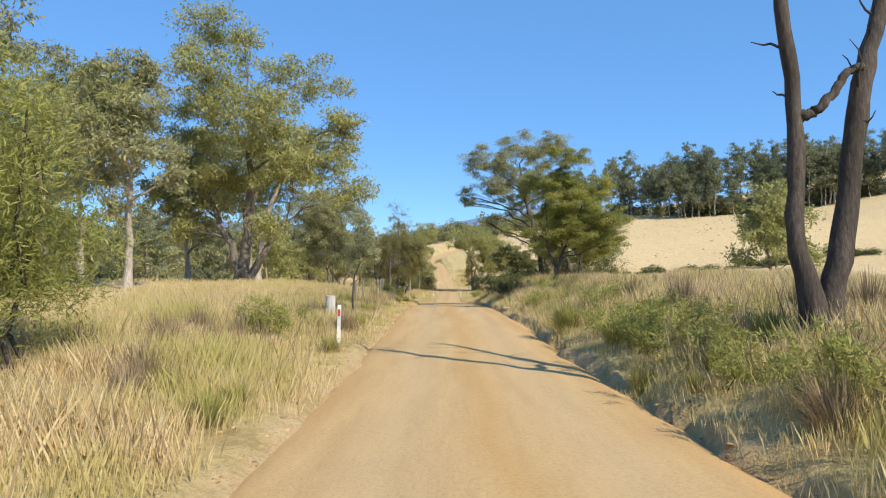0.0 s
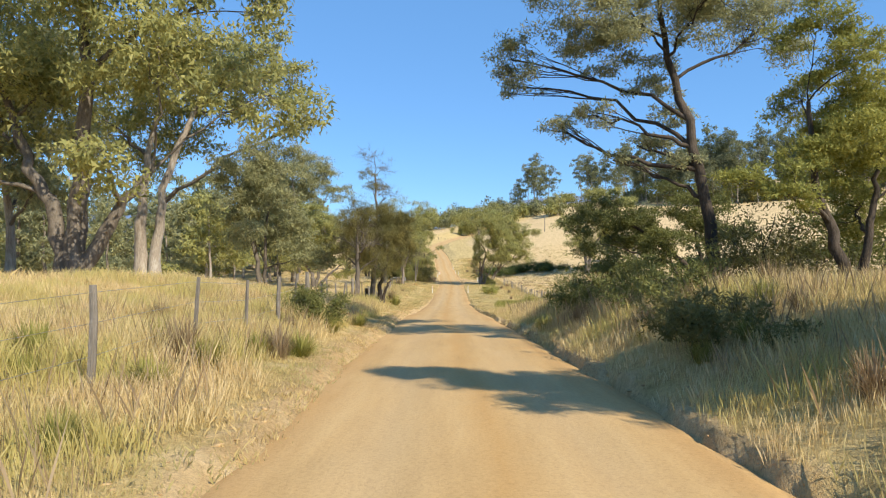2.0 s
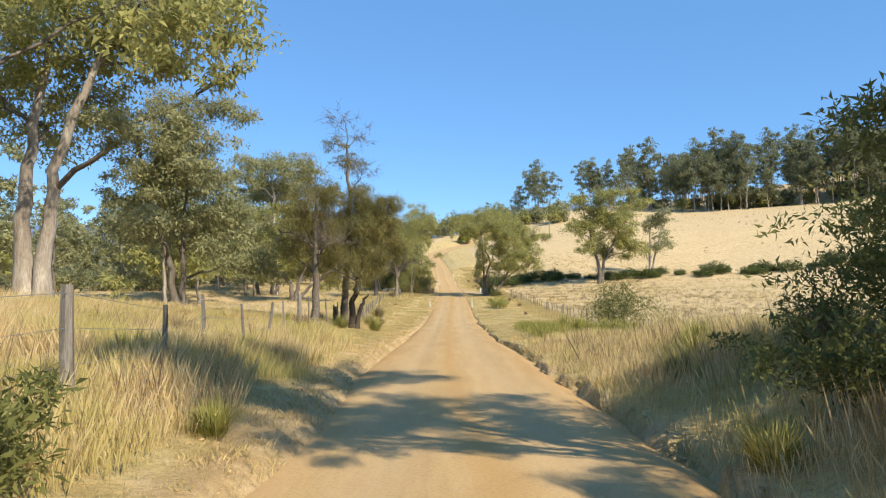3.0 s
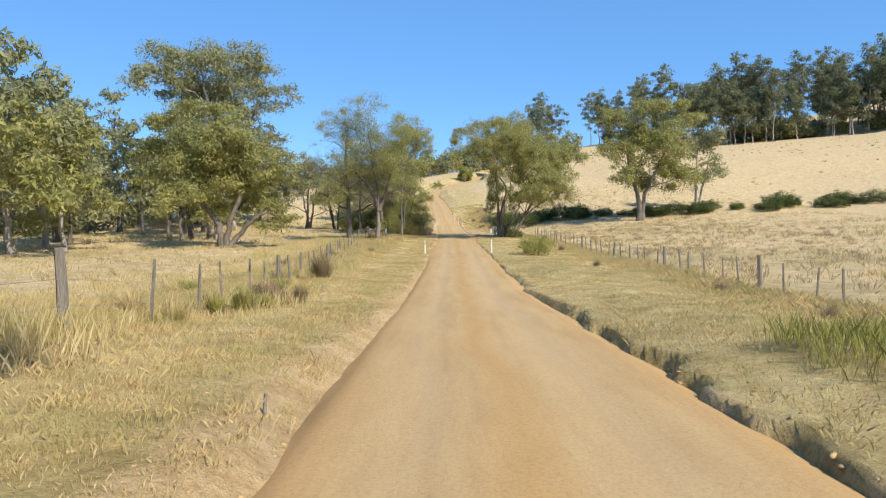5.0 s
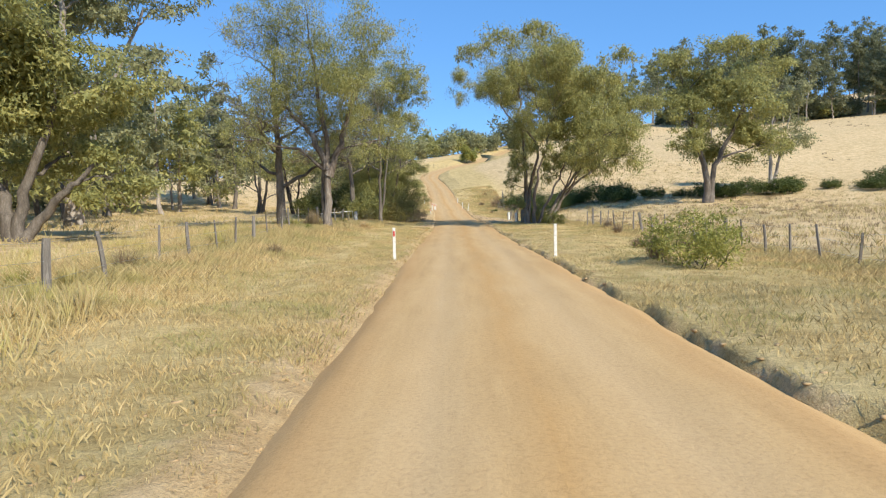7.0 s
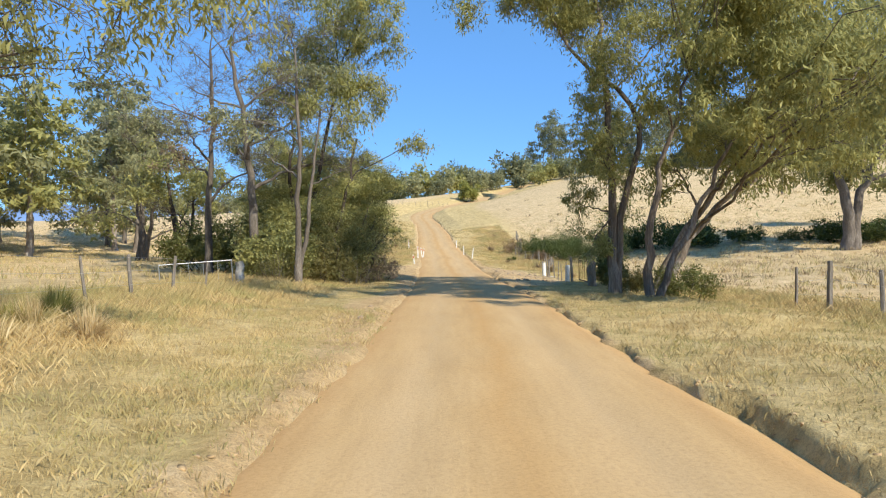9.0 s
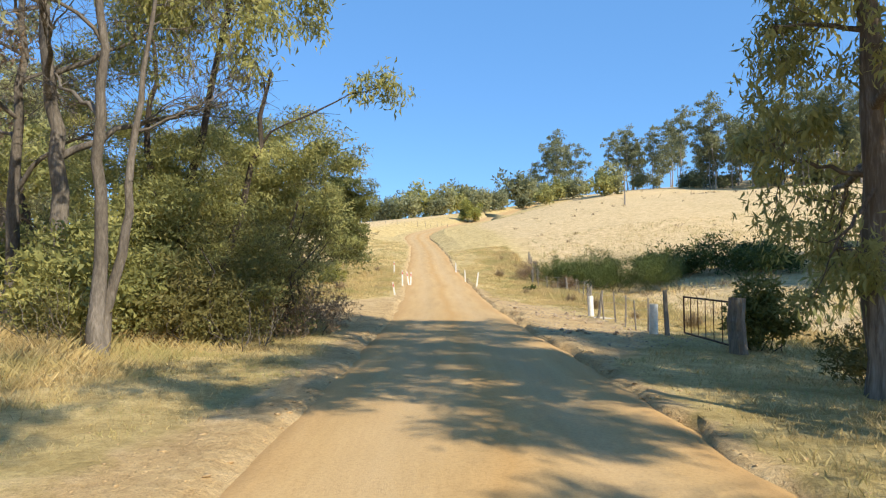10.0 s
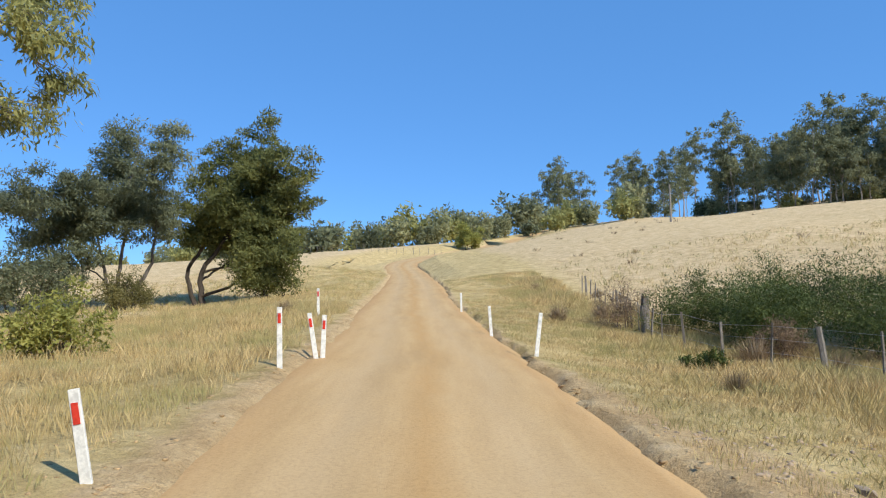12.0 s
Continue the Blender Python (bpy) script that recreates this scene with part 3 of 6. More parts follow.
# ---- trees beside the road, in the order in which they are passed ----
def dead_gum(x, y):
    """A dead two-trunked gum with a crossing limb and snapped twigs."""
    rng = np.random.RandomState(11)
    root = new("dead_gum")
    root.location = (x, y, at_ground(x, y) - 0.05)

    def bole(points, radii):
        p = np.array(points, float)
        u = np.linspace(0, len(p) - 1, 26)
        q = np.stack([np.interp(u, np.arange(len(p)), p[:, c]) for c in range(3)], -1)
        q[1:-1] = (q[:-2] + 2 * q[1:-1] + q[2:]) / 4 + rng.normal(0, 0.012, (24, 3))
        r = np.interp(u, np.arange(len(p)), radii) * (1 + rng.normal(0, 0.05, 26))
        return q, r

    def add(name, paths, label=""):
        V, F = tubes(paths, 10)
        me = mesh_of(name, V, F)
        me.polygons.foreach_set("use_smooth", np.ones(len(F), bool))
        return part(name, me, root, label, BARK_DARK)

    one = bole([(0, 0, -0.1), (-0.12, 0, 0.6), (-0.31, 0.05, 1.4), (-0.2, 0.1, 2.5), (-0.26, 0.1, 3.6), (-0.38, 0.1, 4.7), (-0.3, 0.2, 6.4), (-0.5, 0.2, 8.0)], [0.22, 0.155, 0.12, 0.105, 0.098, 0.09, 0.07, 0.03])
    two = bole([(0.05, 0, -0.1), (0.16, 0.05, 0.7), (0.42, 0.1, 1.65), (0.57, 0.1, 2.9), (0.76, 0.1, 3.7), (1.0, 0.15, 4.5), (1.5, 0.2, 6.2), (1.7, 0.3, 7.6)], [0.20, 0.16, 0.145, 0.135, 0.125, 0.10, 0.07, 0.03])
    add("trunk", [one])
    add("trunk", [two])
    add("limb", [bole([(-0.2, 0.1, 2.95), (0.0, 0.05, 3.02), (0.24, 0.0, 3.25), (0.42, 0.0, 3.55), (0.72, 0.05, 3.65)], [0.085, 0.07, 0.06, 0.055, 0.05])])
    for bolepath, zs in ((one, (3.1, 3.9, 5.2, 5.6, 6.0, 6.4, 6.8, 7.3)), (two, (2.6, 3.2, 3.5, 4.2, 5.0, 5.4, 5.9, 6.3, 6.8))):
        for z in zs:
            i = int(np.argmin(np.abs(bolepath[0][:, 2] - z)))
            a = rng.rand() * 6.283
            stub = wander(rng, bolepath[0][i], (math.cos(a), math.sin(a) * 0.6, 0.7), rng.uniform(0.35, 1.1) * (1 + 1.6 * (z > 4.8)), 5, 0.25, 0.05)
            add("twig", [(stub, np.linspace(0.026, 0.006, 6))])
    return tagged(root, "dead dark-barked gum with two trunks and snapped twigs", "dead tree")


dead_gum(5.5, 10.9)
make_tree("wattle_tree", 6.1, 35.0, 6.2, 3.2, "wattle", BARK_DARK, LEAF_WATTLE, "dense green wattle on the bank above the road", 21, leaf_size=0.085, cover=1.0, clear=0.1, girth=0.12,
          lobes=[(-0.1, 0.0, 6.2, 1.0, 0.68), (0.7, -1.0, 5.9, 0.84, 0.61), (-0.9, 1.0, 4.9, 0.85, 0.82), (0.1, -0.5, 4.4, 1.18, 0.87), (2.0, 0.5, 4.8, 0.91, 0.86), (2.1, -1.5, 3.3, 0.9, 0.67), (-0.4, 1.5, 3.4, 0.96, 0.73), (1.0, 0.2, 2.9, 1.31, 0.78), (2.2, -0.8, 2.3, 0.9, 0.59), (-0.3, 0.8, 1.9, 0.76, 0.5), (1.2, -0.5, 2.2, 1.1, 0.7), (2.2, 0.3, 2.7, 1.2, 0.7), (-0.9, 0.2, 2.5, 1.0, 0.6), (0.4, 0.8, 3.2, 1.2, 0.8)],
          trunks=[[(-0.37, 0, 0.0), (-0.22, 0, 1.23), (-0.67, 0, 2.04), (-0.65, 0, 3.33)], [(-0.33, 0, 0.0), (-0.11, 0, 1.22), (0.3, 0, 2.19), (1.14, 0, 4.13)]])
make_tree("wattle_tree", 6.6, 47.0, 10.2, 4.6, "wattle", BARK_DARK, LEAF_GUM_GREY, "tall open wattle leaning over the road bank", 22, fill=True, leaf_size=0.1, cover=0.75, clear=0.3, girth=0.17,
          lobes=[(-4.0, 0.0, 7.8, 1.08, 1.18), (-3.1, -1.4, 8.5, 1.2, 0.77), (-0.6, 1.4, 9.5, 1.56, 0.93), (-2.2, -0.7, 6.6, 1.43, 0.95), (-4.6, 0.7, 6.0, 0.65, 0.85), (-0.5, -2.0, 6.7, 1.26, 0.9), (1.7, 2.0, 9.6, 1.27, 1.06), (1.5, 0.2, 6.6, 1.19, 0.99), (-3.3, 1.0, 4.4, 0.63, 0.32), (-2.6, 0.0, 4.5, 0.74, 0.33), (-1.2, 1.5, 4.0, 0.94, 0.34), (-4.2, 2.0, 5.7, 0.59, 0.28), (-0.4, 1.0, 4.7, 0.72, 0.36), (-2.1, 0.5, 3.5, 0.52, 0.17), (-0.4, 0, 3.4, 0.57, 0.25)],
          trunks=[[(0.41, 0, 0.0), (0.07, 0, 2.25), (-0.45, 0, 4.41), (-0.89, 0, 6.18), (-1.12, 0, 8.15)]])
make_tree("wattle_tree", 8.6, 44.0, 8, 3.6, "wattle", BARK_DARK, LEAF_WATTLE, "bushy green wattle behind the roadside bank", 23, leaf_size=0.09, cover=0.95, clear=0.1, girth=0.14,
          lobes=[(-0.9, 0.0, 5.3, 0.85, 0.62), (-0.4, -0.9, 4.5, 0.74, 0.58), (-0.7, 0.9, 4.1, 0.72, 0.54), (-0.5, -0.4, 3.1, 0.88, 0.6), (1.2, 0.4, 3.8, 0.94, 0.82), (-1.9, -1.2, 2.1, 0.62, 0.46), (0.7, 1.2, 1.8, 0.99, 0.68), (1.2, 0.1, 2.2, 0.92, 0.8), (-2.5, -0.7, 2.2, 0.65, 0.41)],
          trunks=[[(-0.27, 0, 0.0), (-0.49, 0, 1.19), (-0.92, 0, 2.21), (-1.01, 0, 3.91)], [(-0.05, 0, 0.0), (0.19, 0, 1.41), (0.44, 0, 3.1)]])
make_tree("gum_tree", 24.0, 52.0, 8.0, 4.0, "gum", BARK_GREY, LEAF_GUM, "young green gum in the paddock", 24, cover=0.6, clear=0.15, stems=2)
make_tree("gum_tree", -16.5, 62.5, 24, 9.4, "gum", BARK_GREY, LEAF_GUM, "huge spreading olive gum with a pale forked trunk", 31, clear=0.16, cover=0.6, girth=0.55, leaf_size=0.34,
          lobes=[(-1.2, 0.0, 22.7, 4.98, 2.49), (-3.9, -3.7, 17.9, 3.51, 2.57), (4.3, 3.7, 18.7, 3.96, 2.64), (8.0, -1.9, 12.8, 2.32, 2.66), (-6.5, 1.9, 13.8, 3.59, 3.08), (1.7, -5.2, 14.1, 3.87, 2.73), (-9.5, 5.2, 8.7, 2.98, 2.27), (-2.5, 0.6, 8.9, 4.28, 2.52), (4.3, -2.8, 9.8, 3.33, 2.61), (7.8, 2.8, 9.0, 2.5, 2.6), (-5.9, 0.0, 4.8, 2.24, 1.59), (2.6, -3.7, 5.0, 2.34, 1.64)],
          trunks=[[(-0.91, 0, 0.0), (-0.53, 0, 4.25), (-0.34, 0, 8.76), (-0.18, 0, 16.32)], [(-1.01, 0, 0.0), (-1.79, 0, 3.27), (-3.12, 0, 6.3), (-4.85, 0, 10.34)], [(-0.61, 0, 0.0), (1.11, 0, 3.23), (2.88, 0, 5.2)]])
make_tree("gum_tree", -21.6, 79.6, 19, 9.0, "gum", BARK_PALE, LEAF_GUM, "tall gum with two thick white trunks in the paddock", 32, clear=0.2, cover=0.7, girth=0.55, leaf_size=0.34, bark2=BARK_GREY,
          lobes=[(10.0, 0.0, 14.2, 2.97, 1.82), (10.3, -3.5, 15.8, 2.25, 1.61), (4.4, 3.5, 17.9, 3.78, 2.08), (2.0, -1.7, 14.1, 3.69, 2.35), (-3.5, 1.7, 17.5, 3.64, 2.55), (12.3, -5.0, 10.3, 1.39, 0.93), (-3.3, 5.0, 10.2, 4.29, 1.95), (6.2, 0.6, 12.9, 2.48, 1.6), (-2.3, -2.6, 11.6, 2.63, 2.3), (2.5, 2.6, 11.2, 2.6, 1.49)],
          trunks=[[(-0.1, 0, 0.0), (-0.28, 0, 3.32), (0.06, 0, 7.19), (1.11, 0, 13.57)], [(0.71, 0, 0.0), (0.95, 0, 3.66), (1.3, 0, 6.83), (3.24, 0, 12.11), (5.72, 0, 15.29)]])
make_tree("gum_tree", -25.0, 70.0, 16.0, 5.5, "gum", BARK_PALE, LEAF_GUM_GREY, "grey-green gum at the edge of the paddock", 33, clear=0.2, cover=0.95, bark2=BARK_GREY)
make_tree("gum_tree", -19.0, 44.0, 15.0, 4.8, "thin", BARK_PALE, LEAF_GUM_GREY, "slender pale-barked gum with a thin crown", 34, clear=0.35, cover=0.8)
make_tree("gum_tree", -24.0, 36.0, 17.0, 5.5, "thin", BARK_PALE, LEAF_GUM_GREY, "slender pale-barked gum with a thin crown", 35, cover=0.6, clear=0.3)
make_tree("gum_tree", -27.0, 49.0, 17.0, 5.0, "gum", BARK_PALE, LEAF_GUM_GREY, "grey-green gum in the roadside wood", 54, clear=0.28, cover=0.6)
make_tree("gum_tree", -31.0, 61.0, 19.0, 6.0, "gum", BARK_PALE, LEAF_GUM_GREY, "tall grey-green gum in the roadside wood", 55, clear=0.25, cover=0.9, leaf_size=0.4)
make_tree("gum_tree", -33.0, 46.0, 18.0, 6.0, "gum", BARK_PALE, LEAF_GUM, "olive gum in the roadside wood", 56, clear=0.2, cover=0.6, leaf_size=0.4)
make_tree("gum_tree", -11.5, 74.0, 10.0, 4.8, "gum", BARK_GREY, LEAF_GUM_GREY, "low leafy gum inside the fence", 57, leaf_size=0.17, clear=0.1, stems=2, cover=0.9)
make_tree("sapling", -2.7, 26.0, 3.9, 1.25, "wattle", BARK_DARK, LEAF_GUM_GREY, "thin feathery young wattle sapling in long grass", 36, leaf_size=0.10, cover=0.5, clear=0.2, girth=0.04,
          lobes=[(0.3, 0.0, 3.4, 0.48, 0.36), (0.3, -0.3, 2.8, 0.5, 0.35), (0.6, 0.3, 3.0, 0.4, 0.37), (0.4, -0.2, 2.3, 0.59, 0.35), (-0.1, 0.2, 2.3, 0.32, 0.32), (0.8, -0.5, 2.3, 0.3, 0.26), (0.4, 0.5, 3.6, 0.33, 0.23)],
          trunks=[[(-0.03, 0, 0.0), (0.04, 0, 1.48), (0.24, 0, 2.04), (0.32, 0, 3.0)]])
make_tree("dying_tree", -4.9, 78.3, 11.6, 2.4, "thin", BARK_GREY, LEAF_SHEOAK, "half-dead grey tree with bare twigs", 37, leaf_size=0.085, clear=0.25, cover=0.45, girth=0.2, bare=0.7)
make_tree("sheoak", -4.05, 75.8, 8.4, 3.0, "sheoak", BARK_DARK, LEAF_SHEOAK, "drooping olive-brown sheoak beside the fence", 38, leaf_size=0.24, cover=1.1, clear=0.2, girth=0.17,
          lobes=[(1.7, 0.0, 4.8, 0.88, 0.75), (0.9, -1.2, 4.7, 0.96, 0.67), (-1.2, 1.2, 4.6, 1.21, 0.93), (-1.4, -0.6, 2.9, 0.79, 0.55), (1.8, 0.6, 3.9, 0.66, 0.66), (1.0, -1.7, 3.2, 0.77, 0.52), (-1.1, 1.7, 3.0, 1.07, 0.53), (0.7, 0.2, 2.6, 0.6, 0.38), (-1.5, -0.9, 4.3, 0.92, 0.84), (-0.3, 0.9, 6.2, 1.36, 0.63), (1.4, 0.0, 5.7, 0.92, 0.58)],
          trunks=[[(-0.22, 0, 0.0), (-0.14, 0, 1.21), (0.02, 0, 1.87), (0.25, 0, 2.87), (0.47, 0, 4.53)], [(-0.11, 0, 0.0), (0.29, 0, 1.12), (0.56, 0, 1.7)]])
make_tree("grey_tree", -5.3, 72.3, 6.4, 2.4, "sheoak", BARK_GREY, LEAF_SHEOAK, "thick grey-trunked sheoak with dead lower twigs", 39, leaf_size=0.24, cover=0.45, clear=0.3, girth=0.19, bare=0.4)
make_tree("gum_tree", 31.8, 185.5, 20.5, 8.0, "gum", BARK_GREY, LEAF_GUM, "old spreading gum beside the gorse hedge", 41, clear=0.1, girth=0.5, leaf_size=0.4,
          lobes=[(-3.6, 0.0, 16.4, 3.38, 2.25), (0.4, -3.2, 17.5, 3.48, 2.17), (8.1, 3.2, 17.8, 3.73, 2.33), (-5.2, -1.6, 11.2, 2.66, 2.51), (1.4, 1.6, 12.9, 3.97, 3.06), (4.1, -4.6, 11.6, 3.21, 2.57), (4.0, 4.6, 7.0, 4.34, 2.76), (7.7, 0.5, 7.0, 2.64, 2.12), (-2.9, -2.4, 7.8, 2.56, 1.83)],
          trunks=[[(-0.28, 0, 0.0), (-0.28, 0, 3.49), (-1.39, 0, 7.22), (-2.86, 0, 13.12)], [(-0.05, 0, 0.0), (0.47, 0, 4.21), (2.69, 0, 8.57), (5.25, 0, 14.35)]])
make_tree("gum_tree", 45.8, 200.5, 17.0, 6.0, "thin", BARK_PALE, LEAF_GUM_GREY, "thin-crowned pale gum in the paddock", 42, clear=0.1, bare=0.35, cover=0.6, leaf_size=0.4,
          lobes=[(1.7, 0.0, 11.2, 2.8, 2.97), (2.6, -1.8, 6.7, 2.75, 2.06), (-0.1, 1.8, 14.9, 2.67, 2.31), (3.8, -0.9, 13.5, 2.17, 2.25), (1.3, 0.9, 5.3, 2.47, 1.94)],
          trunks=[[(0.47, 0, 0.0), (0.45, 0, 5.24), (0.83, 0, 12.06)], [(0.73, 0, 0.0), (2.17, 0, 6.05), (3.41, 0, 11.14)]])
make_tree("gum_tree", -19.2, 132.0, 15.0, 6.5, "gum", BARK_GREY, LEAF_GUM, "low-branched olive gum in dry grass", 43, leaf_size=0.27, clear=0.04, girth=0.36,
          lobes=[(-1.9, 0.0, 10.8, 3.65, 1.8), (2.6, -2.4, 8.7, 3.07, 2.25), (-5.7, 2.4, 8.4, 2.7, 2.47), (-0.9, -1.2, 6.4, 3.56, 2.1), (3.4, 1.2, 6.9, 2.42, 2.11), (-2.5, -3.5, 4.0, 2.4, 1.68), (0.8, 3.5, 4.0, 2.75, 1.6), (4.1, 0.4, 2.6, 1.82, 1.38), (0.5, -1.8, 8.8, 2.49, 2.07)],
          trunks=[[(-0.4, 0, 0.0), (-0.53, 0, 1.85), (-1.91, 0, 4.02), (-2.96, 0, 7.85)], [(-0.19, 0, 0.0), (0.37, 0, 2.68), (1.8, 0, 5.2), (2.19, 0, 8.55)], [(0.03, 0, 0.0), (1.61, 0, 1.79), (3.63, 0, 3.45)]])
make_tree("gum_tree", -26.0, 150.0, 21.0, 7.5, "gum", BARK_PALE, LEAF_GUM_GREY, "tall grey-green gum behind the roadside trees", 44, clear=0.3, leaf_size=0.36, cover=0.85, girth=0.4,
          lobes=[(-1.9, 0.0, 19.4, 4.91, 2.6), (-4.7, -3.5, 17.3, 2.74, 2.08), (3.2, 3.5, 20.1, 3.33, 2.42), (8.0, -1.8, 15.5, 2.36, 1.69), (1.8, 1.8, 16.6, 3.25, 2.07), (7.8, -5.0, 10.2, 2.41, 1.34), (-3.5, 5.0, 16.7, 3.71, 2.47)],
          trunks=[[(-0.76, 0, 0.0), (-0.33, 0, 7.88), (-0.51, 0, 14.63), (-0.85, 0, 18.53)], [(-0.47, 0, 0.0), (1.35, 0, 7.26), (5.19, 0, 15.04)]])
make_tree("gum_tree", -7.2, 140.5, 14.5, 5.8, "hang", BARK_RED, LEAF_GUM, "gum with a thick dark trunk and pale stripped bark", 45, leaf_size=0.15, cover=0.36, clear=0.24, girth=0.26,
          lobes=[(-0.6, 0.0, 12.9, 2.36, 1.6), (3.1, -1.7, 11.2, 2.13, 1.65), (-3.9, 1.7, 11.7, 1.78, 1.78), (0.5, -0.9, 9.2, 2.81, 1.8), (-2.9, 0.9, 7.7, 2.14, 1.75), (2.4, -2.5, 7.2, 2.17, 1.62), (-0.5, 2.5, 5.7, 2.41, 1.53), (3.2, 0.3, 4.9, 1.73, 1.46), (-4.4, -1.3, 5.0, 1.85, 1.19)],
          trunks=[[(0.15, 0, 0.0), (0.35, 0, 2.66), (0.3, 0, 5.3), (-0.34, 0, 10.15)], [(0.38, 0, 3.42), (1.37, 0, 5.64), (2.43, 0, 8.96)], [(0.32, 0, 3.79), (-0.52, 0, 5.7), (-2.7, 0, 7.62)]])
make_tree("gum_tree", -10.0, 142.5, 13.0, 5.5, "thin", BARK_GREY, LEAF_GUM_GREY, "gnarled grey gum with crooked limbs", 46, leaf_size=0.14, cover=0.25, clear=0.2, girth=0.3, bare=0.75)
make_tree("gum_tree", -8.8, 164.5, 14.0, 4.6, "hang", BARK_GREY, LEAF_GUM, "tall half-bare roadside gum", 47, leaf_size=0.17, cover=0.5, bare=0.75, clear=0.3, girth=0.26)
make_tree("dead_tree", -12.0, 168.0, 15.0, 4.5, "thin", BARK_GREY, LEAF_DRY, "dying gum with rust-brown leaves", 48, leaf_size=0.2, clear=0.25, cover=0.2, girth=0.22, bare=0.95)
make_tree("grey_tree", -6.2, 161.0, 12.5, 3.6, "thin", BARK_GREY, LEAF_GUM_GREY, "slim grey forked tree beside the gate", 49, leaf_size=0.2, clear=0.3, stems=2, cover=0.45, girth=0.15, bare=0.8)
make_tree("wattle_tree", -5.9, 168.5, 6.5, 4.0, "wattle", BARK_DARK, LEAF_GUM, "low dark wattle crowding the road edge", 58, clear=0.03, girth=0.13, leaf_size=0.13, cover=0.6,
          lobes=[(0.7, 0.0, 5.2, 2.71, 1.52), (-0.5, -2.2, 2.8, 2.23, 1.44), (1.9, 2.2, 2.5, 1.9, 1.59), (-2.7, -1.1, 4.5, 1.76, 1.94), (2.6, 1.1, 4.5, 1.56, 1.48), (1.3, -3.2, 0.9, 2.35, 1.07), (-2.9, 3.2, 1.2, 2.32, 1.55), (-3.7, 0.4, 7.1, 1.46, 1.82)],
          trunks=[[(-0.19, 0, 0.0), (-0.51, 0, 1.23), (-0.79, 0, 4.13)], [(0.53, 0, 0.0), (1.3, 0, 1.2), (2.08, 0, 3.71)]])
make_tree("gum_tree", -6.3, 166.5, 15, 3.8, "hang", BARK_DARK, LEAF_GUM, "leafy gum reaching over the road", 50, leaf_size=0.21, cover=0.6, clear=0.15, girth=0.2,
          lobes=[(1.6, 0.0, 14.7, 2.59, 1.72), (3.5, -1.6, 13.1, 1.26, 1.49), (-0.5, 1.6, 11.9, 2.15, 1.79), (2.3, -0.8, 9.0, 1.76, 1.42), (5.1, 0.8, 6.7, 0.91, 0.7), (1.0, -2.3, 7.4, 1.96, 1.3), (-1.8, 2.3, 8.9, 1.64, 1.64), (3.7, 0.3, 11.9, 1.04, 1.22)],
          trunks=[[(-0.2, 0, 0.0), (-0.32, 0, 1.96), (0.1, 0, 4.71), (1.45, 0, 10.5)], [(-0.03, 0, 0.0), (1.25, 0, 2.62), (2.22, 0, 7.06)], [(-0.3, 0, 0.0), (-1.13, 0, 3.7), (-1.02, 0, 8.16)]])
make_tree("gum_tree", 6.0, 157.0, 16.0, 5.6, "hang", BARK_RED, LEAF_GUM, "roadside gum with ragged red and cream bark", 51, leaf_size=0.16, cover=0.6, clear=0.12, girth=0.19,
          lobes=[(-4.8, 0.0, 11.2, 1.2, 1.39), (-2.2, -1.6, 11.0, 1.9, 1.27), (1.2, 1.6, 11.8, 2.24, 1.54), (-0.1, -0.8, 8.6, 1.3, 1.17), (-1.1, 0.8, 9.8, 1.37, 0.96), (-0.7, -2.3, 4.6, 0.87, 1.24), (0.9, 2.3, 2.7, 1.0, 1.14), (3.0, 0.3, 9.6, 1.61, 1.21), (0.2, 0.2, 13.2, 2.2, 1.5), (2.4, 1.0, 14.4, 2.0, 1.3), (-1.6, 1.0, 12.4, 1.9, 1.3), (-1.0, 0.2, 3.2, 0.7, 0.9), (-0.8, 0.5, 5.0, 0.8, 1.0), (-0.6, -0.3, 1.8, 0.6, 0.7), (0.6, 0.4, 4.2, 0.7, 0.9)],
          trunks=[[(0.24, 0, 0.0), (0.22, 0, 2.42), (0.22, 0, 5.87), (-0.21, 0, 9.31), (-0.16, 0, 11.93)], [(0.29, 0, 0.0), (0.5, 0, 3.21), (1.48, 0, 6.37), (-0.49, 0, 8.0), (-2.04, 0, 10.4)]])
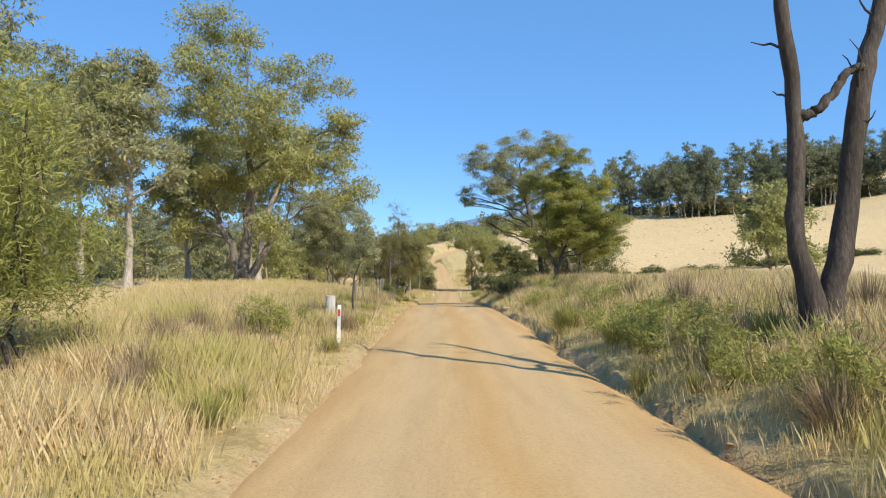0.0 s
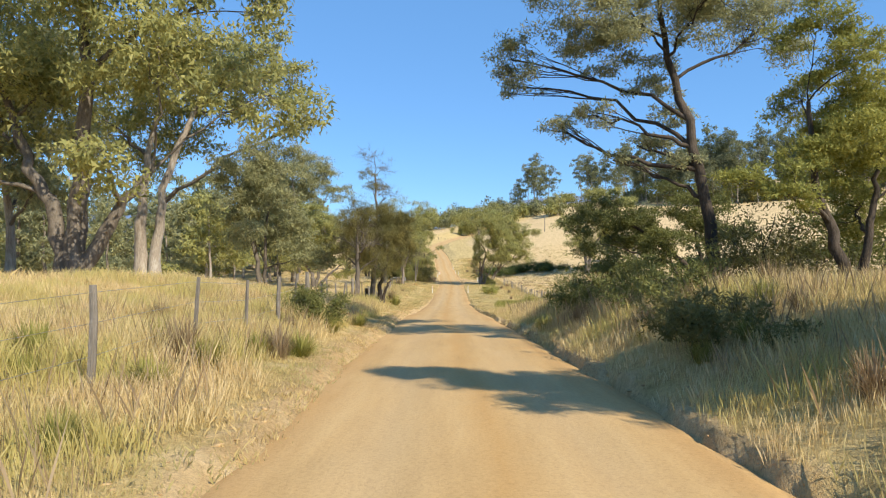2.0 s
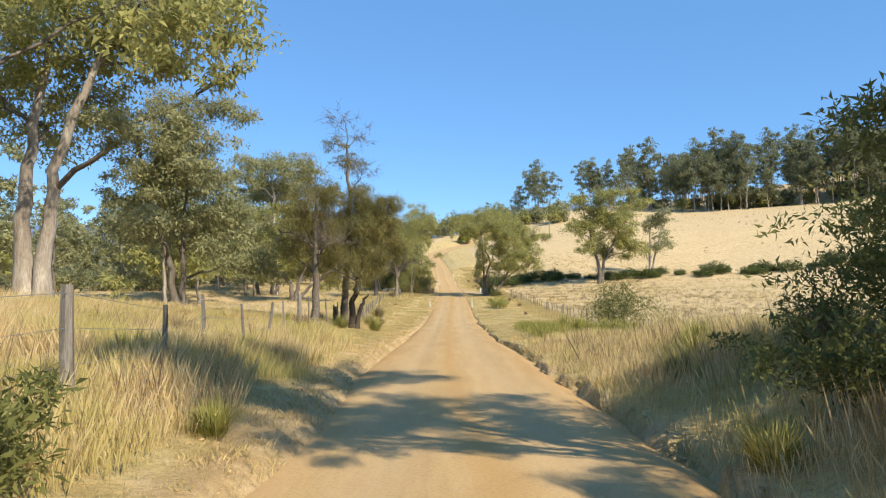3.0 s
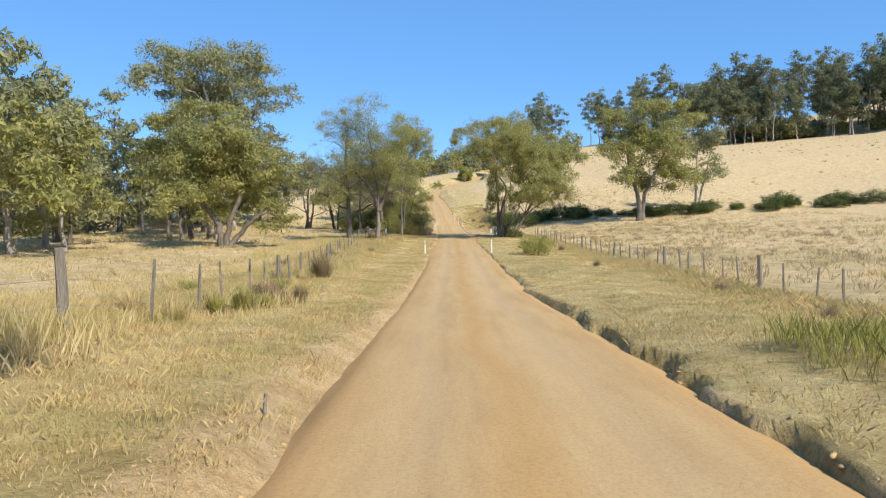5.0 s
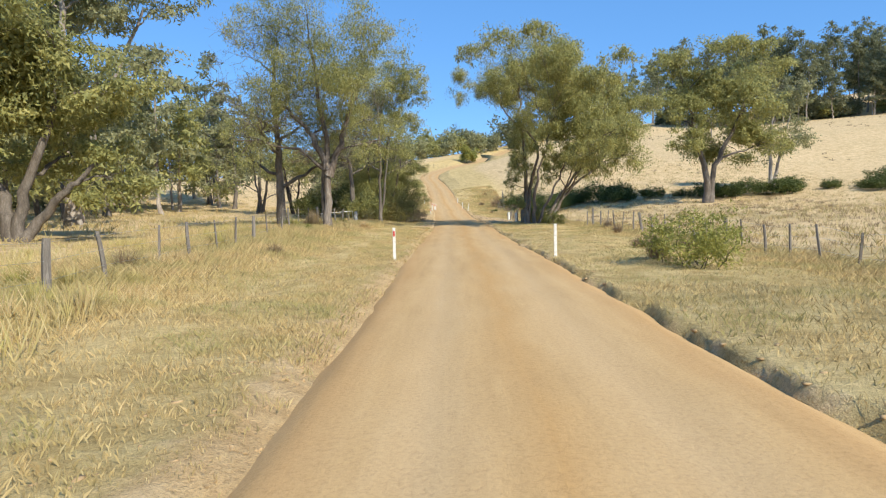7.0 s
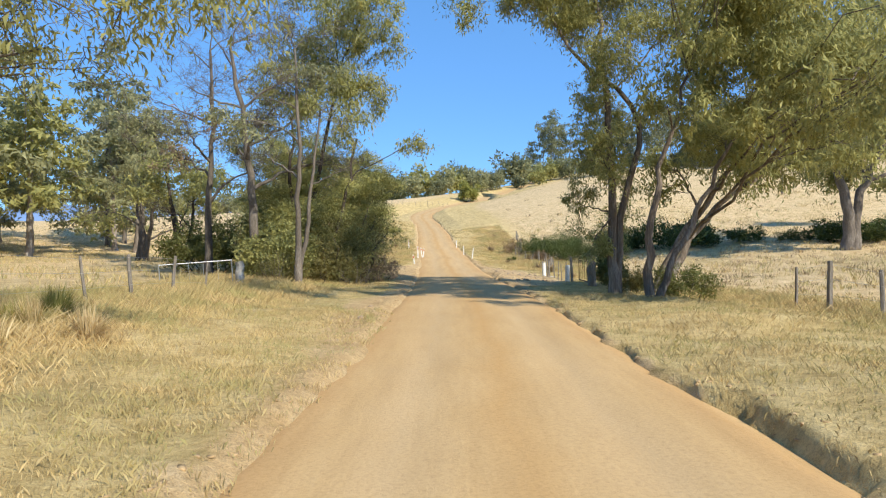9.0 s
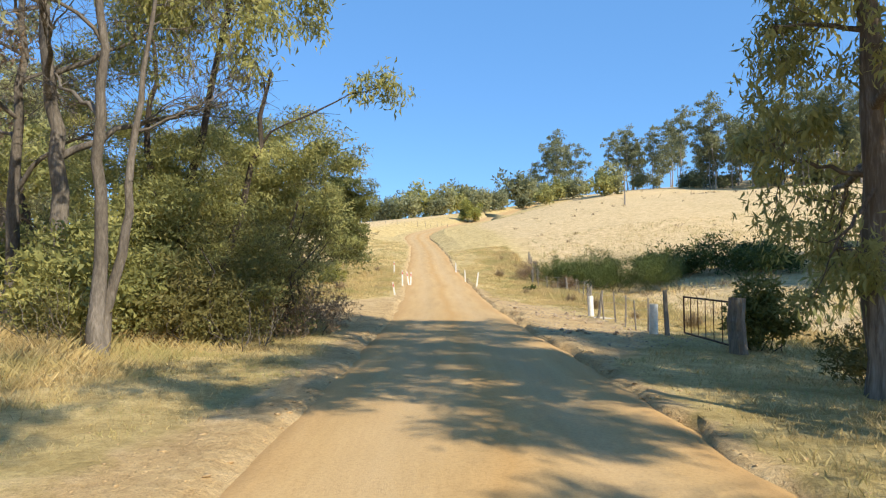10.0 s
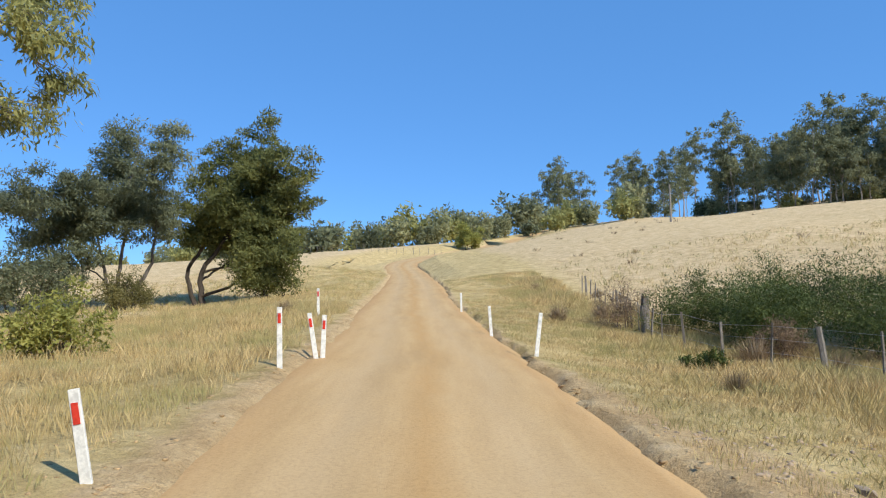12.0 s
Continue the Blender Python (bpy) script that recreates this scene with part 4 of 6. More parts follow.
make_tree("gum_tree", 6.9, 153.2, 15.5, 5.6, "hang", BARK_RED, LEAF_GUM, "forked roadside gum with peeling bark", 52, leaf_size=0.22, cover=0.7, clear=0.14, girth=0.15,
          lobes=[(1.7, 0.0, 9.7, 1.89, 1.18), (3.2, -1.0, 8.7, 1.71, 1.14), (1.3, 1.0, 7.3, 1.58, 1.1), (2.9, -0.5, 6.6, 1.74, 1.16), (2.1, 0.5, 4.8, 1.68, 0.91), (-0.3, -1.4, 5.6, 1.01, 1.01), (2.5, -7.0, 9.6, 1.25, 0.7), (3.0, -9.6, 9.2, 1.25, 0.7), (1.6, -4.8, 10.6, 1.25, 0.7), (0.6, -2.4, 12.0, 2.0, 1.3), (4.0, -8.4, 10.4, 1.25, 0.7), (-3.4, -7.0, 12.2, 1.5, 0.8), (-1.2, -9.0, 12.0, 1.4, 0.8), (-4.6, -4.4, 11.8, 1.5, 0.8), (0.6, -6.6, 11.2, 1.4, 0.8)],
          trunks=[[(-0.5, 0, 0.0), (-0.59, 0, 2.27), (-0.09, 0, 4.14), (0.77, 0, 6.92)], [(-0.31, 0, 0.0), (0.35, 0, 1.78), (1.43, 0, 3.64), (2.63, 0, 6.18)]])
make_tree("gum_tree", 8.0, 157.5, 13.5, 5.4, "hang", BARK_RED, LEAF_GUM, "leaning gum with hanging leaves", 53, leaf_size=0.22, cover=0.7, clear=0.1, girth=0.19,
          lobes=[(6.0, 0.0, 10.5, 1.63, 1.35), (6.3, -1.0, 7.9, 1.58, 1.31), (5.5, 1.0, 6.3, 1.81, 1.26), (6.8, -0.5, 5.3, 1.33, 1.07), (4.7, 0.5, 4.6, 1.37, 0.82), (3.8, -1.4, 8.6, 1.56, 1.04), (8.8, 1.4, 9.4, 1.13, 1.13), (1.4, 0.0, 12.8, 2.3, 1.5), (3.2, 1.6, 11.8, 2.1, 1.3), (4.8, 0.0, 10.6, 1.9, 1.2), (0.4, -1.0, 4.4, 1.4, 0.9), (2.4, -2.0, 5.4, 1.6, 1.0), (3.6, 0.2, 4.6, 1.5, 0.9), (1.8, -9.0, 5.6, 1.5, 0.9), (3.0, -10.5, 6.4, 1.6, 1.0), (1.2, -7.0, 5.4, 1.4, 0.9), (3.4, -7.0, 6.6, 1.6, 1.0)],
          trunks=[[(-0.23, 0, 0.0), (0.33, 0, 1.45), (1.85, 0, 3.58), (3.76, 0, 5.96)], [(0.05, 0, 0.0), (1.29, 0, 2.51), (4.29, 0, 4.88), (6.2, 0, 7.52)]])
make_tree("gum_tree", -12.0, 191.5, 15.5, 6.6, "hang", BARK_GREY, LEAF_GUM, "open olive gum above the creek", 61, leaf_size=0.18, cover=0.85, clear=0.12, girth=0.3,
          lobes=[(1.7, 0.0, 9.9, 1.86, 0.85), (4.3, -1.8, 8.1, 1.16, 0.77), (4.0, 1.8, 8.3, 1.01, 0.92), (5.6, -0.9, 6.0, 0.68, 0.73), (0.1, 0.9, 8.3, 1.32, 0.97), (4.1, -2.5, 5.8, 0.97, 0.53), (3.0, 2.5, 5.8, 1.04, 0.65), (5.5, 0.3, 5.3, 0.6, 0.45), (1.5, -1.3, 4.9, 0.95, 0.55), (-2.8, 1.3, 10.0, 2.16, 1.26), (-1.6, 0.0, 7.0, 1.69, 1.01)],
          trunks=[[(-0.02, 0, 0.0), (-0.11, 0, 3.82), (-0.09, 0, 6.59), (0.28, 0, 9.05)], [(0.02, 0, 0.0), (-0.1, 0, 4.67), (1.02, 0, 6.91), (3.06, 0, 8.27)], [(-0.0, 0, 0.0), (0.03, 0, 5.19), (1.89, 0, 6.36), (4.11, 0, 6.66)]])
make_tree("wattle_tree", -14.0, 220.5, 10.8, 3.5, "wattle", BARK_DARK, LEAF_DARK, "dense dark olive spreading wattle on the verge", 62, leaf_size=0.26, clear=0.04, cover=1.0, girth=0.2,
          lobes=[(4.2, 0.0, 10.4, 1.32, 1.54), (5.7, -2.3, 7.7, 2.07, 1.57), (2.7, 2.3, 8.2, 1.95, 1.95), (6.1, -1.1, 5.2, 1.63, 1.92), (3.7, 1.1, 5.4, 2.48, 2.16), (5.9, -3.3, 2.6, 1.82, 1.82), (2.3, 3.3, 3.1, 2.37, 1.98), (1.6, 0.4, 8.6, 1.87, 1.55), (1.8, -1.7, 5.6, 1.89, 1.89), (-0.2, 1.7, 3.8, 2.29, 1.92), (4.6, 0.5, 7.0, 2.0, 1.8), (0.4, 0.0, 6.6, 1.7, 1.4), (4.6, -1.5, 3.6, 1.8, 1.5)],
          trunks=[[(0.44, 0, 0.0), (0.15, 0, 1.9), (1.78, 0, 4.28), (3.84, 0, 8.43)], [(-0.07, 0, 0.0), (-0.6, 0, 2.26), (0.75, 0, 4.3), (1.59, 0, 7.42)]])
make_shrub("olive_wattle_shrub", -9.6, 218.2, 4.2, 3.6, LEAF_DARK, "dark scrub at the foot of a wattle", 106, 8500, 0.2, 0.4)
make_tree("grey_tree", -17.0, 217.0, 9.5, 4.4, "thin", BARK_GREY, LEAF_FOREST, "spreading grey-green tree on the verge", 63, leaf_size=0.2, cover=0.9, clear=0.05, girth=0.18,
          lobes=[(1.4, 0.0, 9.8, 1.99, 1.16), (3.7, -2.6, 7.1, 1.68, 1.52), (-1.1, 2.6, 9.0, 1.93, 1.55), (-1.1, -1.3, 5.9, 2.62, 1.47), (0.2, 1.3, 5.7, 2.24, 1.58), (-1.9, -3.7, 6.4, 1.95, 1.37), (1.6, 3.7, 6.0, 1.59, 1.59), (-5.1, 0.4, 5.0, 2.2, 1.46), (-3.0, -1.0, 4.2, 1.9, 1.2), (2.6, -1.0, 4.6, 1.6, 1.2), (-5.4, -1.5, 5.4, 1.7, 1.2), (-4.0, 0.6, 2.6, 1.6, 1.0), (-1.2, -1.4, 3.0, 1.6, 1.1)],
          trunks=[[(-0.2, 0, 0.0), (0.56, 0, 1.04), (1.63, 0, 2.27), (2.06, 0, 5.43)], [(-0.2, 0, 0.0), (-0.86, 0, 2.01), (-1.39, 0, 4.86)], [(-0.35, 0, 0.0), (0.06, 0, 2.93), (0.45, 0, 7.38)]])
make_shrub("olive_wattle_shrub", -15.8, 214.8, 2.2, 3.2, LEAF_SHEOAK, "brown-olive scrub at the foot of a grey tree", 204, 6000, 0.16, 0.3)
make_shrub("olive_wattle_shrub", -20.0, 213.0, 3.4, 5.0, LEAF_FOREST, "grey-green scrub beside verge trees", 205, 9000, 0.2, 0.35)
make_tree("gnarled_tree", -22.5, 184.0, 12.0, 6.0, "thin", BARK_GREY, LEAF_GUM_GREY, "gnarled grey tree with crooked low limbs", 64, cover=0.5, leaf_size=0.3, clear=0.1, stems=3, bare=0.5, girth=0.26)
make_tree("gnarled_tree", -17.0, 178.5, 9.5, 5.0, "gum", BARK_DARK, LEAF_GUM, "low crooked gum in dry grass", 65, bare=0.5, cover=0.6, leaf_size=0.28, clear=0.08, stems=3, girth=0.2)
make_tree("gnarled_tree", -14.5, 188.5, 9.0, 4.6, "gum", BARK_GREY, LEAF_GUM_GREY, "low crooked gum in dry grass", 66, bare=0.5, cover=0.6, leaf_size=0.28, clear=0.1, stems=2, girth=0.2)
make_shrub("wattle_shrub", -5.9, 11.3, 4.6, 3.8, LEAF_WATTLE, "feathery yellow-green wattle shrub in long grass", 71, 34000, 0.12, 0.16)
make_shrub("dark_wattle_shrub", -4.6, 165.4, 4.4, 4.2, LEAF_SHEOAK, "dense brown-olive wattle thicket under roadside trees", 72, 10000, 0.12, 0.24, depth=5.6)
make_shrub("twig_thicket", -3.9, 163.0, 1.7, 2.2, LEAF_SHEOAK, "grey twiggy thicket at the edge of the verge", 107, 1200, 0.10, 0.25, bark=BARK_GREY, depth=3.0)
make_shrub("twig_thicket", -3.3, 165.4, 1.8, 1.6, LEAF_DRY, "brown twiggy thicket at the edge of the verge", 108, 1500, 0.10, 0.2, bark=BARK_GREY, depth=4.0)
make_shrub("twig_thicket", -6.8, 161.2, 1.6, 2.2, LEAF_SHEOAK, "dry weeds at the foot of the grey tree", 109, 1500, 0.10, 0.2, bark=BARK_GREY)
make_shrub("dark_wattle_shrub", -7.8, 166.0, 4.0, 3.6, LEAF_GUM, "olive wattle thicket under roadside trees", 76, 15300, 0.17, 0.4)
make_shrub("dark_wattle_shrub", -9.0, 172.5, 5.4, 5.0, LEAF_DARK, "dense dark wattle thicket under roadside trees", 77, 15300, 0.18, 0.4)
make_shrub("olive_wattle_shrub", -9.8, 178.0, 4.4, 4.4, LEAF_GUM, "bright olive wattle above the creek bank", 78, 20400, 0.17, 0.4)
make_shrub("olive_wattle_shrub", -7.2, 163.0, 2.6, 3.2, LEAF_GUM, "olive scrub between the roadside trunks", 79, 11900, 0.17, 0.4)
make_shrub("olive_wattle_shrub", -5.2, 163.4, 2.0, 2.4, LEAF_SHEOAK, "brownish scrub between the roadside trunks", 91, 5100, 0.13, 0.4)
make_shrub("dry_brush", -3.2, 166.6, 1.5, 3.0, LEAF_DRY, "low reddish dead brush under the trees", 92, 4250, 0.12, 0.2, depth=5.0)
make_shrub("dry_brush", -6.2, 170.6, 1.4, 3.4, LEAF_SHEOAK, "low brown brush on the shaded verge", 93, 4250, 0.12, 0.2, depth=5.0)
make_shrub("olive_wattle_shrub", -9.8, 189.5, 2.0, 3.4, LEAF_WATTLE, "low yellow-green bush in dry grass", 94, 7650, 0.13, 0.35)
make_shrub("olive_wattle_shrub", -6.4, 191.5, 1.4, 1.6, LEAF_WATTLE, "small yellow-green bush in dry grass", 95, 3400, 0.12, 0.35)
make_shrub("dark_wattle_shrub", -13.0, 170.5, 3.2, 4.6, LEAF_DARK, "dark scrub behind the farm gate", 102, 8500, 0.2, 0.4)
make_shrub("dark_wattle_shrub", 7.9, 154.6, 1.3, 2.0, LEAF_DARK, "dark regrowth at the foot of the forked gum", 206, 4200, 0.12, 0.3)
make_shrub("dark_wattle_shrub", 7.2, 158.4, 1.1, 1.8, LEAF_SHEOAK, "dry regrowth between the gum trunks", 207, 3600, 0.11, 0.3)
make_shrub("dark_wattle_shrub", 7.6, 163.5, 1.8, 1.6, LEAF_DARK, "dark regrowth at the foot of the gums", 97, 4250, 0.14, 0.4)
make_shrub("bank_shrub", -3.5, 17.4, 1.2, 1.4, LEAF_WATTLE, "small yellow-green bush in long verge grass", 113, 5000, 0.07, 0.25)
make_shrub("dark_wattle_shrub", -6.4, 173.6, 3.8, 2.6, LEAF_DARK, "dark upright wattle beside the side track", 114, 9000, 0.11, 0.28)
make_shrub("bank_shrub", 4.6, 13.6, 1.1, 2.2, LEAF_WATTLE, "green broom bush on the road bank", 98, 5950, 0.09, 0.25, depth=4.0)
for k, (x, y, h, w) in enumerate(((4.5, 8.4, 0.8, 1.6), (4.0, 10.6, 0.9, 1.5), (4.3, 17.2, 0.8, 1.5), (4.9, 20.6, 0.9, 1.8), (4.2, 27.5, 0.8, 1.4), (5.2, 30.8, 1.0, 2.0))):
    make_shrub("bank_weeds", x, y, h, w, LEAF_WATTLE, "rank green weeds on the road bank", 181 + k, 2600, 0.09, 0.2, depth=w * 1.3)
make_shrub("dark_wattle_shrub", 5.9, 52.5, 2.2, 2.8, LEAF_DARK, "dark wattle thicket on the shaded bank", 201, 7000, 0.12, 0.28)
make_shrub("dark_wattle_shrub", 7.6, 46.2, 2.4, 3.0, LEAF_SHEOAK, "brownish wattle thicket at the foot of the trees", 202, 7000, 0.12, 0.25)
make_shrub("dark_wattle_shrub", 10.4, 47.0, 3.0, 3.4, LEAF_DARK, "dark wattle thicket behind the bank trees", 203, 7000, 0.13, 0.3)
# LEAF_DARK on this wattle and the bank scrub below paints in the trees' shade
make_tree("wattle_tree", 7.4, 50.0, 4.4, 2.8, "wattle", BARK_DARK, LEAF_DARK, "low spreading wattle on the bank, leaves coloured dark for shade", 25, leaf_size=0.1, cover=0.85, clear=0.04, girth=0.11,
          lobes=[(-2.9, 0.0, 2.2, 0.8, 0.45), (-2.5, -1.0, 2.6, 0.79, 0.37), (-0.4, 1.0, 3.1, 1.03, 0.41), (-0.0, -0.5, 2.5, 0.92, 0.51), (-1.5, 0.5, 1.7, 1.0, 0.5), (-1.1, -1.4, 1.5, 0.86, 0.52), (1.7, 1.4, 1.6, 0.94, 0.71), (-2.9, 0.2, 1.5, 0.49, 0.3)],
          trunks=[[(0.09, 0, 0.0), (-0.21, 0, 1.04), (-1.04, 0, 1.69), (-2.08, 0, 2.34)], [(0.14, 0, 0.0), (0.22, 0, 1.35), (-0.07, 0, 2.31)], [(0.09, 0, 0.0), (-0.63, 0, 1.04), (-1.79, 0, 1.38)]])
make_shrub("bank_shrub", 4.5, 51.0, 1.0, 2.4, LEAF_DARK, "road bank scrub with shade put into its dark leaf colour", 111, 6800, 0.1, 0.3, depth=6.0)
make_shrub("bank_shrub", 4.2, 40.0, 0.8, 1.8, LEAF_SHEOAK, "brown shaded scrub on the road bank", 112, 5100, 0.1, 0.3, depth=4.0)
make_shrub("bank_shrub", 4.9, 44.5, 1.3, 3.0, LEAF_DARK, "road bank scrub with shade put into its dark leaf colour", 99, 6800, 0.1, 0.3, depth=6.0)
make_shrub("bank_shrub", -3.2, 48.3, 1.25, 1.7, LEAF_DARK, "dark broom bush beside the fence", 100, 6800, 0.1, 0.25)
make_shrub("roadside_shrub", 9.3, 80.6, 3.2, 3.2, LEAF_DARK, "leggy dark green shrub on the verge", 73, 8500, 0.11, 0.35, up=0.5)
make_shrub("roadside_shrub", 5.6, 118.0, 1.6, 2.6, LEAF_WATTLE, "low green shrub by the fence", 74, 4250, 0.11, 0.35)
make_shrub("round_shrub", 7.0, 318.0, 5.8, 6.0, LEAF_WATTLE, "round bright green bush beside the upper road", 75, 8500, 0.35, 0.5)

# paddock trees and the tree line behind the left-hand fields
rng = np.random.RandomState(9)
protos = []
for k in range(5):
    protos.append(make_tree("gum_tree", -62 - 9 * k, 122 + 7 * k, (14, 17, 20, 15, 18)[k], (5.5, 6.0, 6.5, 6.0, 5.0)[k], "gum", (BARK_GREY, BARK_PALE)[k % 2], (LEAF_GUM, LEAF_GUM_GREY, LEAF_FOREST)[k % 3],
                            "olive gum in the tree line across the paddock", 80 + k, clear=0.06, leaf_size=0.62, cover=0.9, far=True, group="paddock tree line"))
for k in range(92):
    x = -28 - 95 * rng.rand() ** 1.3
    y = 60 + 170 * rng.rand() if k < 62 else 95 + 130 * rng.rand()
    if y < 90 and x > -34:
        x -= 14
    size = rng.uniform(0.7, 1.15)
    copy_thing(protos[k % 5], pose(x, y, at_ground(x, y) - 0.1, 0, 0, rng.rand() * 360) @ Matrix.Diagonal((size, size, size * rng.uniform(0.9, 1.1), 1)))

# wooded hill: tall gums along the top of the right-hand field
forest = []
for k in range(4):
    forest.append(make_tree("forest_gum", 99 + 8 * k, 512 - 18 * k, (37, 33, 41, 30)[k], (9.5, 9.0, 10.0, 9.5)[k], "gum", BARK_PALE, LEAF_FOREST,
                            "tall dark-crowned gum in the hilltop forest", 120 + k, clear=(0.28, 0.16, 0.30, 0.18)[k], leaf_size=1.15, cover=0.85, far=True, girth=0.4, group="hilltop forest"))
for k in range(240):
    u = rng.rand() ** 0.85
    x = np.interp(u, [0, 0.1, 0.25, 0.45, 0.7, 1.0], [93, 112, 142, 205, 285, 400])
    y = np.interp(x, [93, 112, 142, 205, 285, 400], [535, 470, 412, 388, 358, 318])
    d = 95 * rng.rand() ** 1.9
    x, y = x + 0.75 * d, y + 0.65 * d
    size = rng.uniform(0.7, 1.15)
    copy_thing(forest[k % 4], pose(x, y, at_ground(x, y) - 0.2, 0, 0, rng.rand() * 360) @ Matrix.Diagonal((size * rng.uniform(0.9, 1.15), size, size, 1)))
for x, y, k in ((58, 520, 0), (65, 526, 2), (50, 522, 1), (71, 516, 3), (61, 512, 1)):
    copy_thing(forest[k], pose(x, y, at_ground(x, y) - 0.2, 0, 0, 40 * k))

# scrub along the crest behind the bend
scrub = []
for k in range(4):
    scrub.append(make_shrub("crest_shrub", -30 + 14 * k, 345, (6.5, 8.5, 5.5, 7.0)[k], (7.0, 7.5, 6.5, 5.5)[k], (LEAF_GUM, LEAF_FOREST, LEAF_FOREST, LEAF_GUM_GREY)[k],
                            "rounded scrub tree on the crest", 140 + k, 1100, 0.9, 0.45, category="scrub tree", group="crest scrub"))
for k in range(64):
    x = -85 + 140 * (k + rng.rand()) / 64
    y = 336 + 75 * rng.rand() + 0.3 * max(0, x)
    size = rng.uniform(0.8, 1.6)
    copy_thing(scrub[k % 4], pose(x, y, at_ground(x, y) - 0.1, 0, 0, rng.rand() * 360) @ Matrix.Diagonal((size, size, size, 1)))
for k in range(90):
    x = 96 + 240 * rng.rand()
    y = np.interp(x, [93, 112, 142, 205, 300], [540, 476, 420, 395, 365]) + 25 * rng.rand()
    copy_thing(scrub[k % 4], pose(x, y, at_ground(x, y) - 0.3, 0, 0, rng.rand() * 360) @ Matrix.Scale(rng.uniform(0.9, 1.6), 4))
for x, y in ((55, 517), (63, 515), (70, 512), (46, 516), (76, 510)):
    copy_thing(scrub[0], pose(x, y, at_ground(x, y) - 0.3, 0, 0, rng.rand() * 360))

# scrub beneath the paddock tree line
under = []
for k in range(2):
    under.append(make_shrub("paddock_scrub", -78 + 16 * k, 150 + 20 * k, (4.0, 5.0)[k], (7.5, 7.0)[k], (LEAF_GUM_GREY, LEAF_FOREST)[k],
                            "low grey-green scrub beneath the paddock trees", 170 + k, 1000, 0.7, 0.45, category="scrub", group="paddock scrub"))
for k in range(64):
    x = -46 - 90 * rng.rand()
    y = 100 + 1.2 * (-46 - x) + 90 * rng.rand()
    copy_thing(under[k % 2], pose(x, y, at_ground(x, y) - 0.2, 0, 0, rng.rand() * 360))

# gorse hedge along the creek
make_shrub("gorse_bush", 9.0, 201.4, 2.3, 2.8, LEAF_GORSE, "dense dark green gorse bush behind the fence", 167, 12000, 0.12, 0.17, group="creek gorse")
make_shrub("briar", 7.6, 204.2, 1.9, 2.3, LEAF_DRY, "dry brown briar among tall cream grass", 191, 5200, 0.09, 0.25)
make_shrub("green_weed", 6.3, 193.6, 0.5, 1.1, LEAF_GORSE, "low dark green weed at the foot of the fence", 192, 2600, 0.07, 0.35)
make_shrub("dead_gorse", 9.2, 196.0, 1.2, 1.7, LEAF_DRY, "rust-brown dead gorse in front of the hedge", 190, 4200, 0.09, 0.2)
for k, (x, y) in enumerate(((10.6, 200.2), (13.2, 198.8), (16.2, 197.6), (12.4, 202.4), (9.7, 197.8), (12.0, 195.2), (14.6, 194.2))):
    make_shrub("gorse_bush", x, y, (2.6, 3.0, 2.9, 3.1, 2.2, 2.6, 3.0)[k], (3.4, 3.8, 4.0, 4.0, 2.8, 3.4, 3.8)[k], LEAF_GORSE, "dense dark green gorse bush behind the fence", 160 + k, 15000, 0.12, 0.17, group="creek gorse")
hedge = []
for k in range(3):
    hedge.append(make_shrub("gorse_bush", 17.5 + 3.4 * k, 201 - k, (2.6, 3.0, 2.4)[k], (4.6, 5.0, 4.2)[k], LEAF_GORSE, "dense dark green gorse bush along the creek", 150 + k, 3600, 0.28, 0.35, group="creek gorse"))
for k in range(40):
    x = 20 + 2.8 * k + rng.normal(0, 0.8)
    y = np.interp(x, [8, 20, 32, 60, 140], [204, 200, 193, 190, 184]) + rng.normal(0, 1.2)
    size = rng.uniform(0.55, 1.25)
    y += rng.normal(0, 1.6)
    copy_thing(hedge[k % 3], pose(x, y, at_ground(x, y) - 0.1, 0, 0, rng.rand() * 360) @ Matrix.Diagonal((size * rng.uniform(0.9, 1.3), size, size * rng.uniform(0.7, 1.0), 1)))


# ---- grass ----
def blades(name, x, y, h, w, lean, material, label, seed, per=10, tuft=0.10):
    """Grass in tufts: single bent blades, joined into one mesh."""
    rng = np.random.RandomState(seed)
    z = land(x, y)
    n = len(x) * per
    cx, cy, cz = np.repeat(x, per), np.repeat(y, per), np.repeat(z, per)
    hh = np.repeat(h, per) * rng.uniform(0.55, 1.2, n)
    a = rng.rand(n) * 6.283
    r = tuft * rng.rand(n) ** 0.5
    bx, by = cx + np.cos(a) * r, cy + np.sin(a) * r
    tilt = rng.normal(0, lean, (n, 2)) + 0.5 * lean * np.stack([np.cos(a), np.sin(a)], -1)
    tx, ty = bx + tilt[:, 0] * hh, by + tilt[:, 1] * hh
    b = rng.rand(n) * 6.283
    wx, wy = np.cos(b) * w * 0.5, np.sin(b) * w * 0.5
    mx, my = bx + tilt[:, 0] * hh * 0.45, by + tilt[:, 1] * hh * 0.45
    V = np.empty((n, 3, 3), np.float32)
    V[:, 0] = np.stack([bx, by, cz - 0.04], -1)
    V[:, 1] = np.stack([mx + 2 * wx, my + 2 * wy, cz + hh * 0.5], -1)
    V[:, 2] = np.stack([tx, ty, cz + hh], -1)
    me = mesh_of(name, V.reshape(-1, 3), np.arange(n * 3).reshape(-1, 3))
    me.materials.append(material)
    return tagged(new(name, me), label, "grass", kind="stuff")


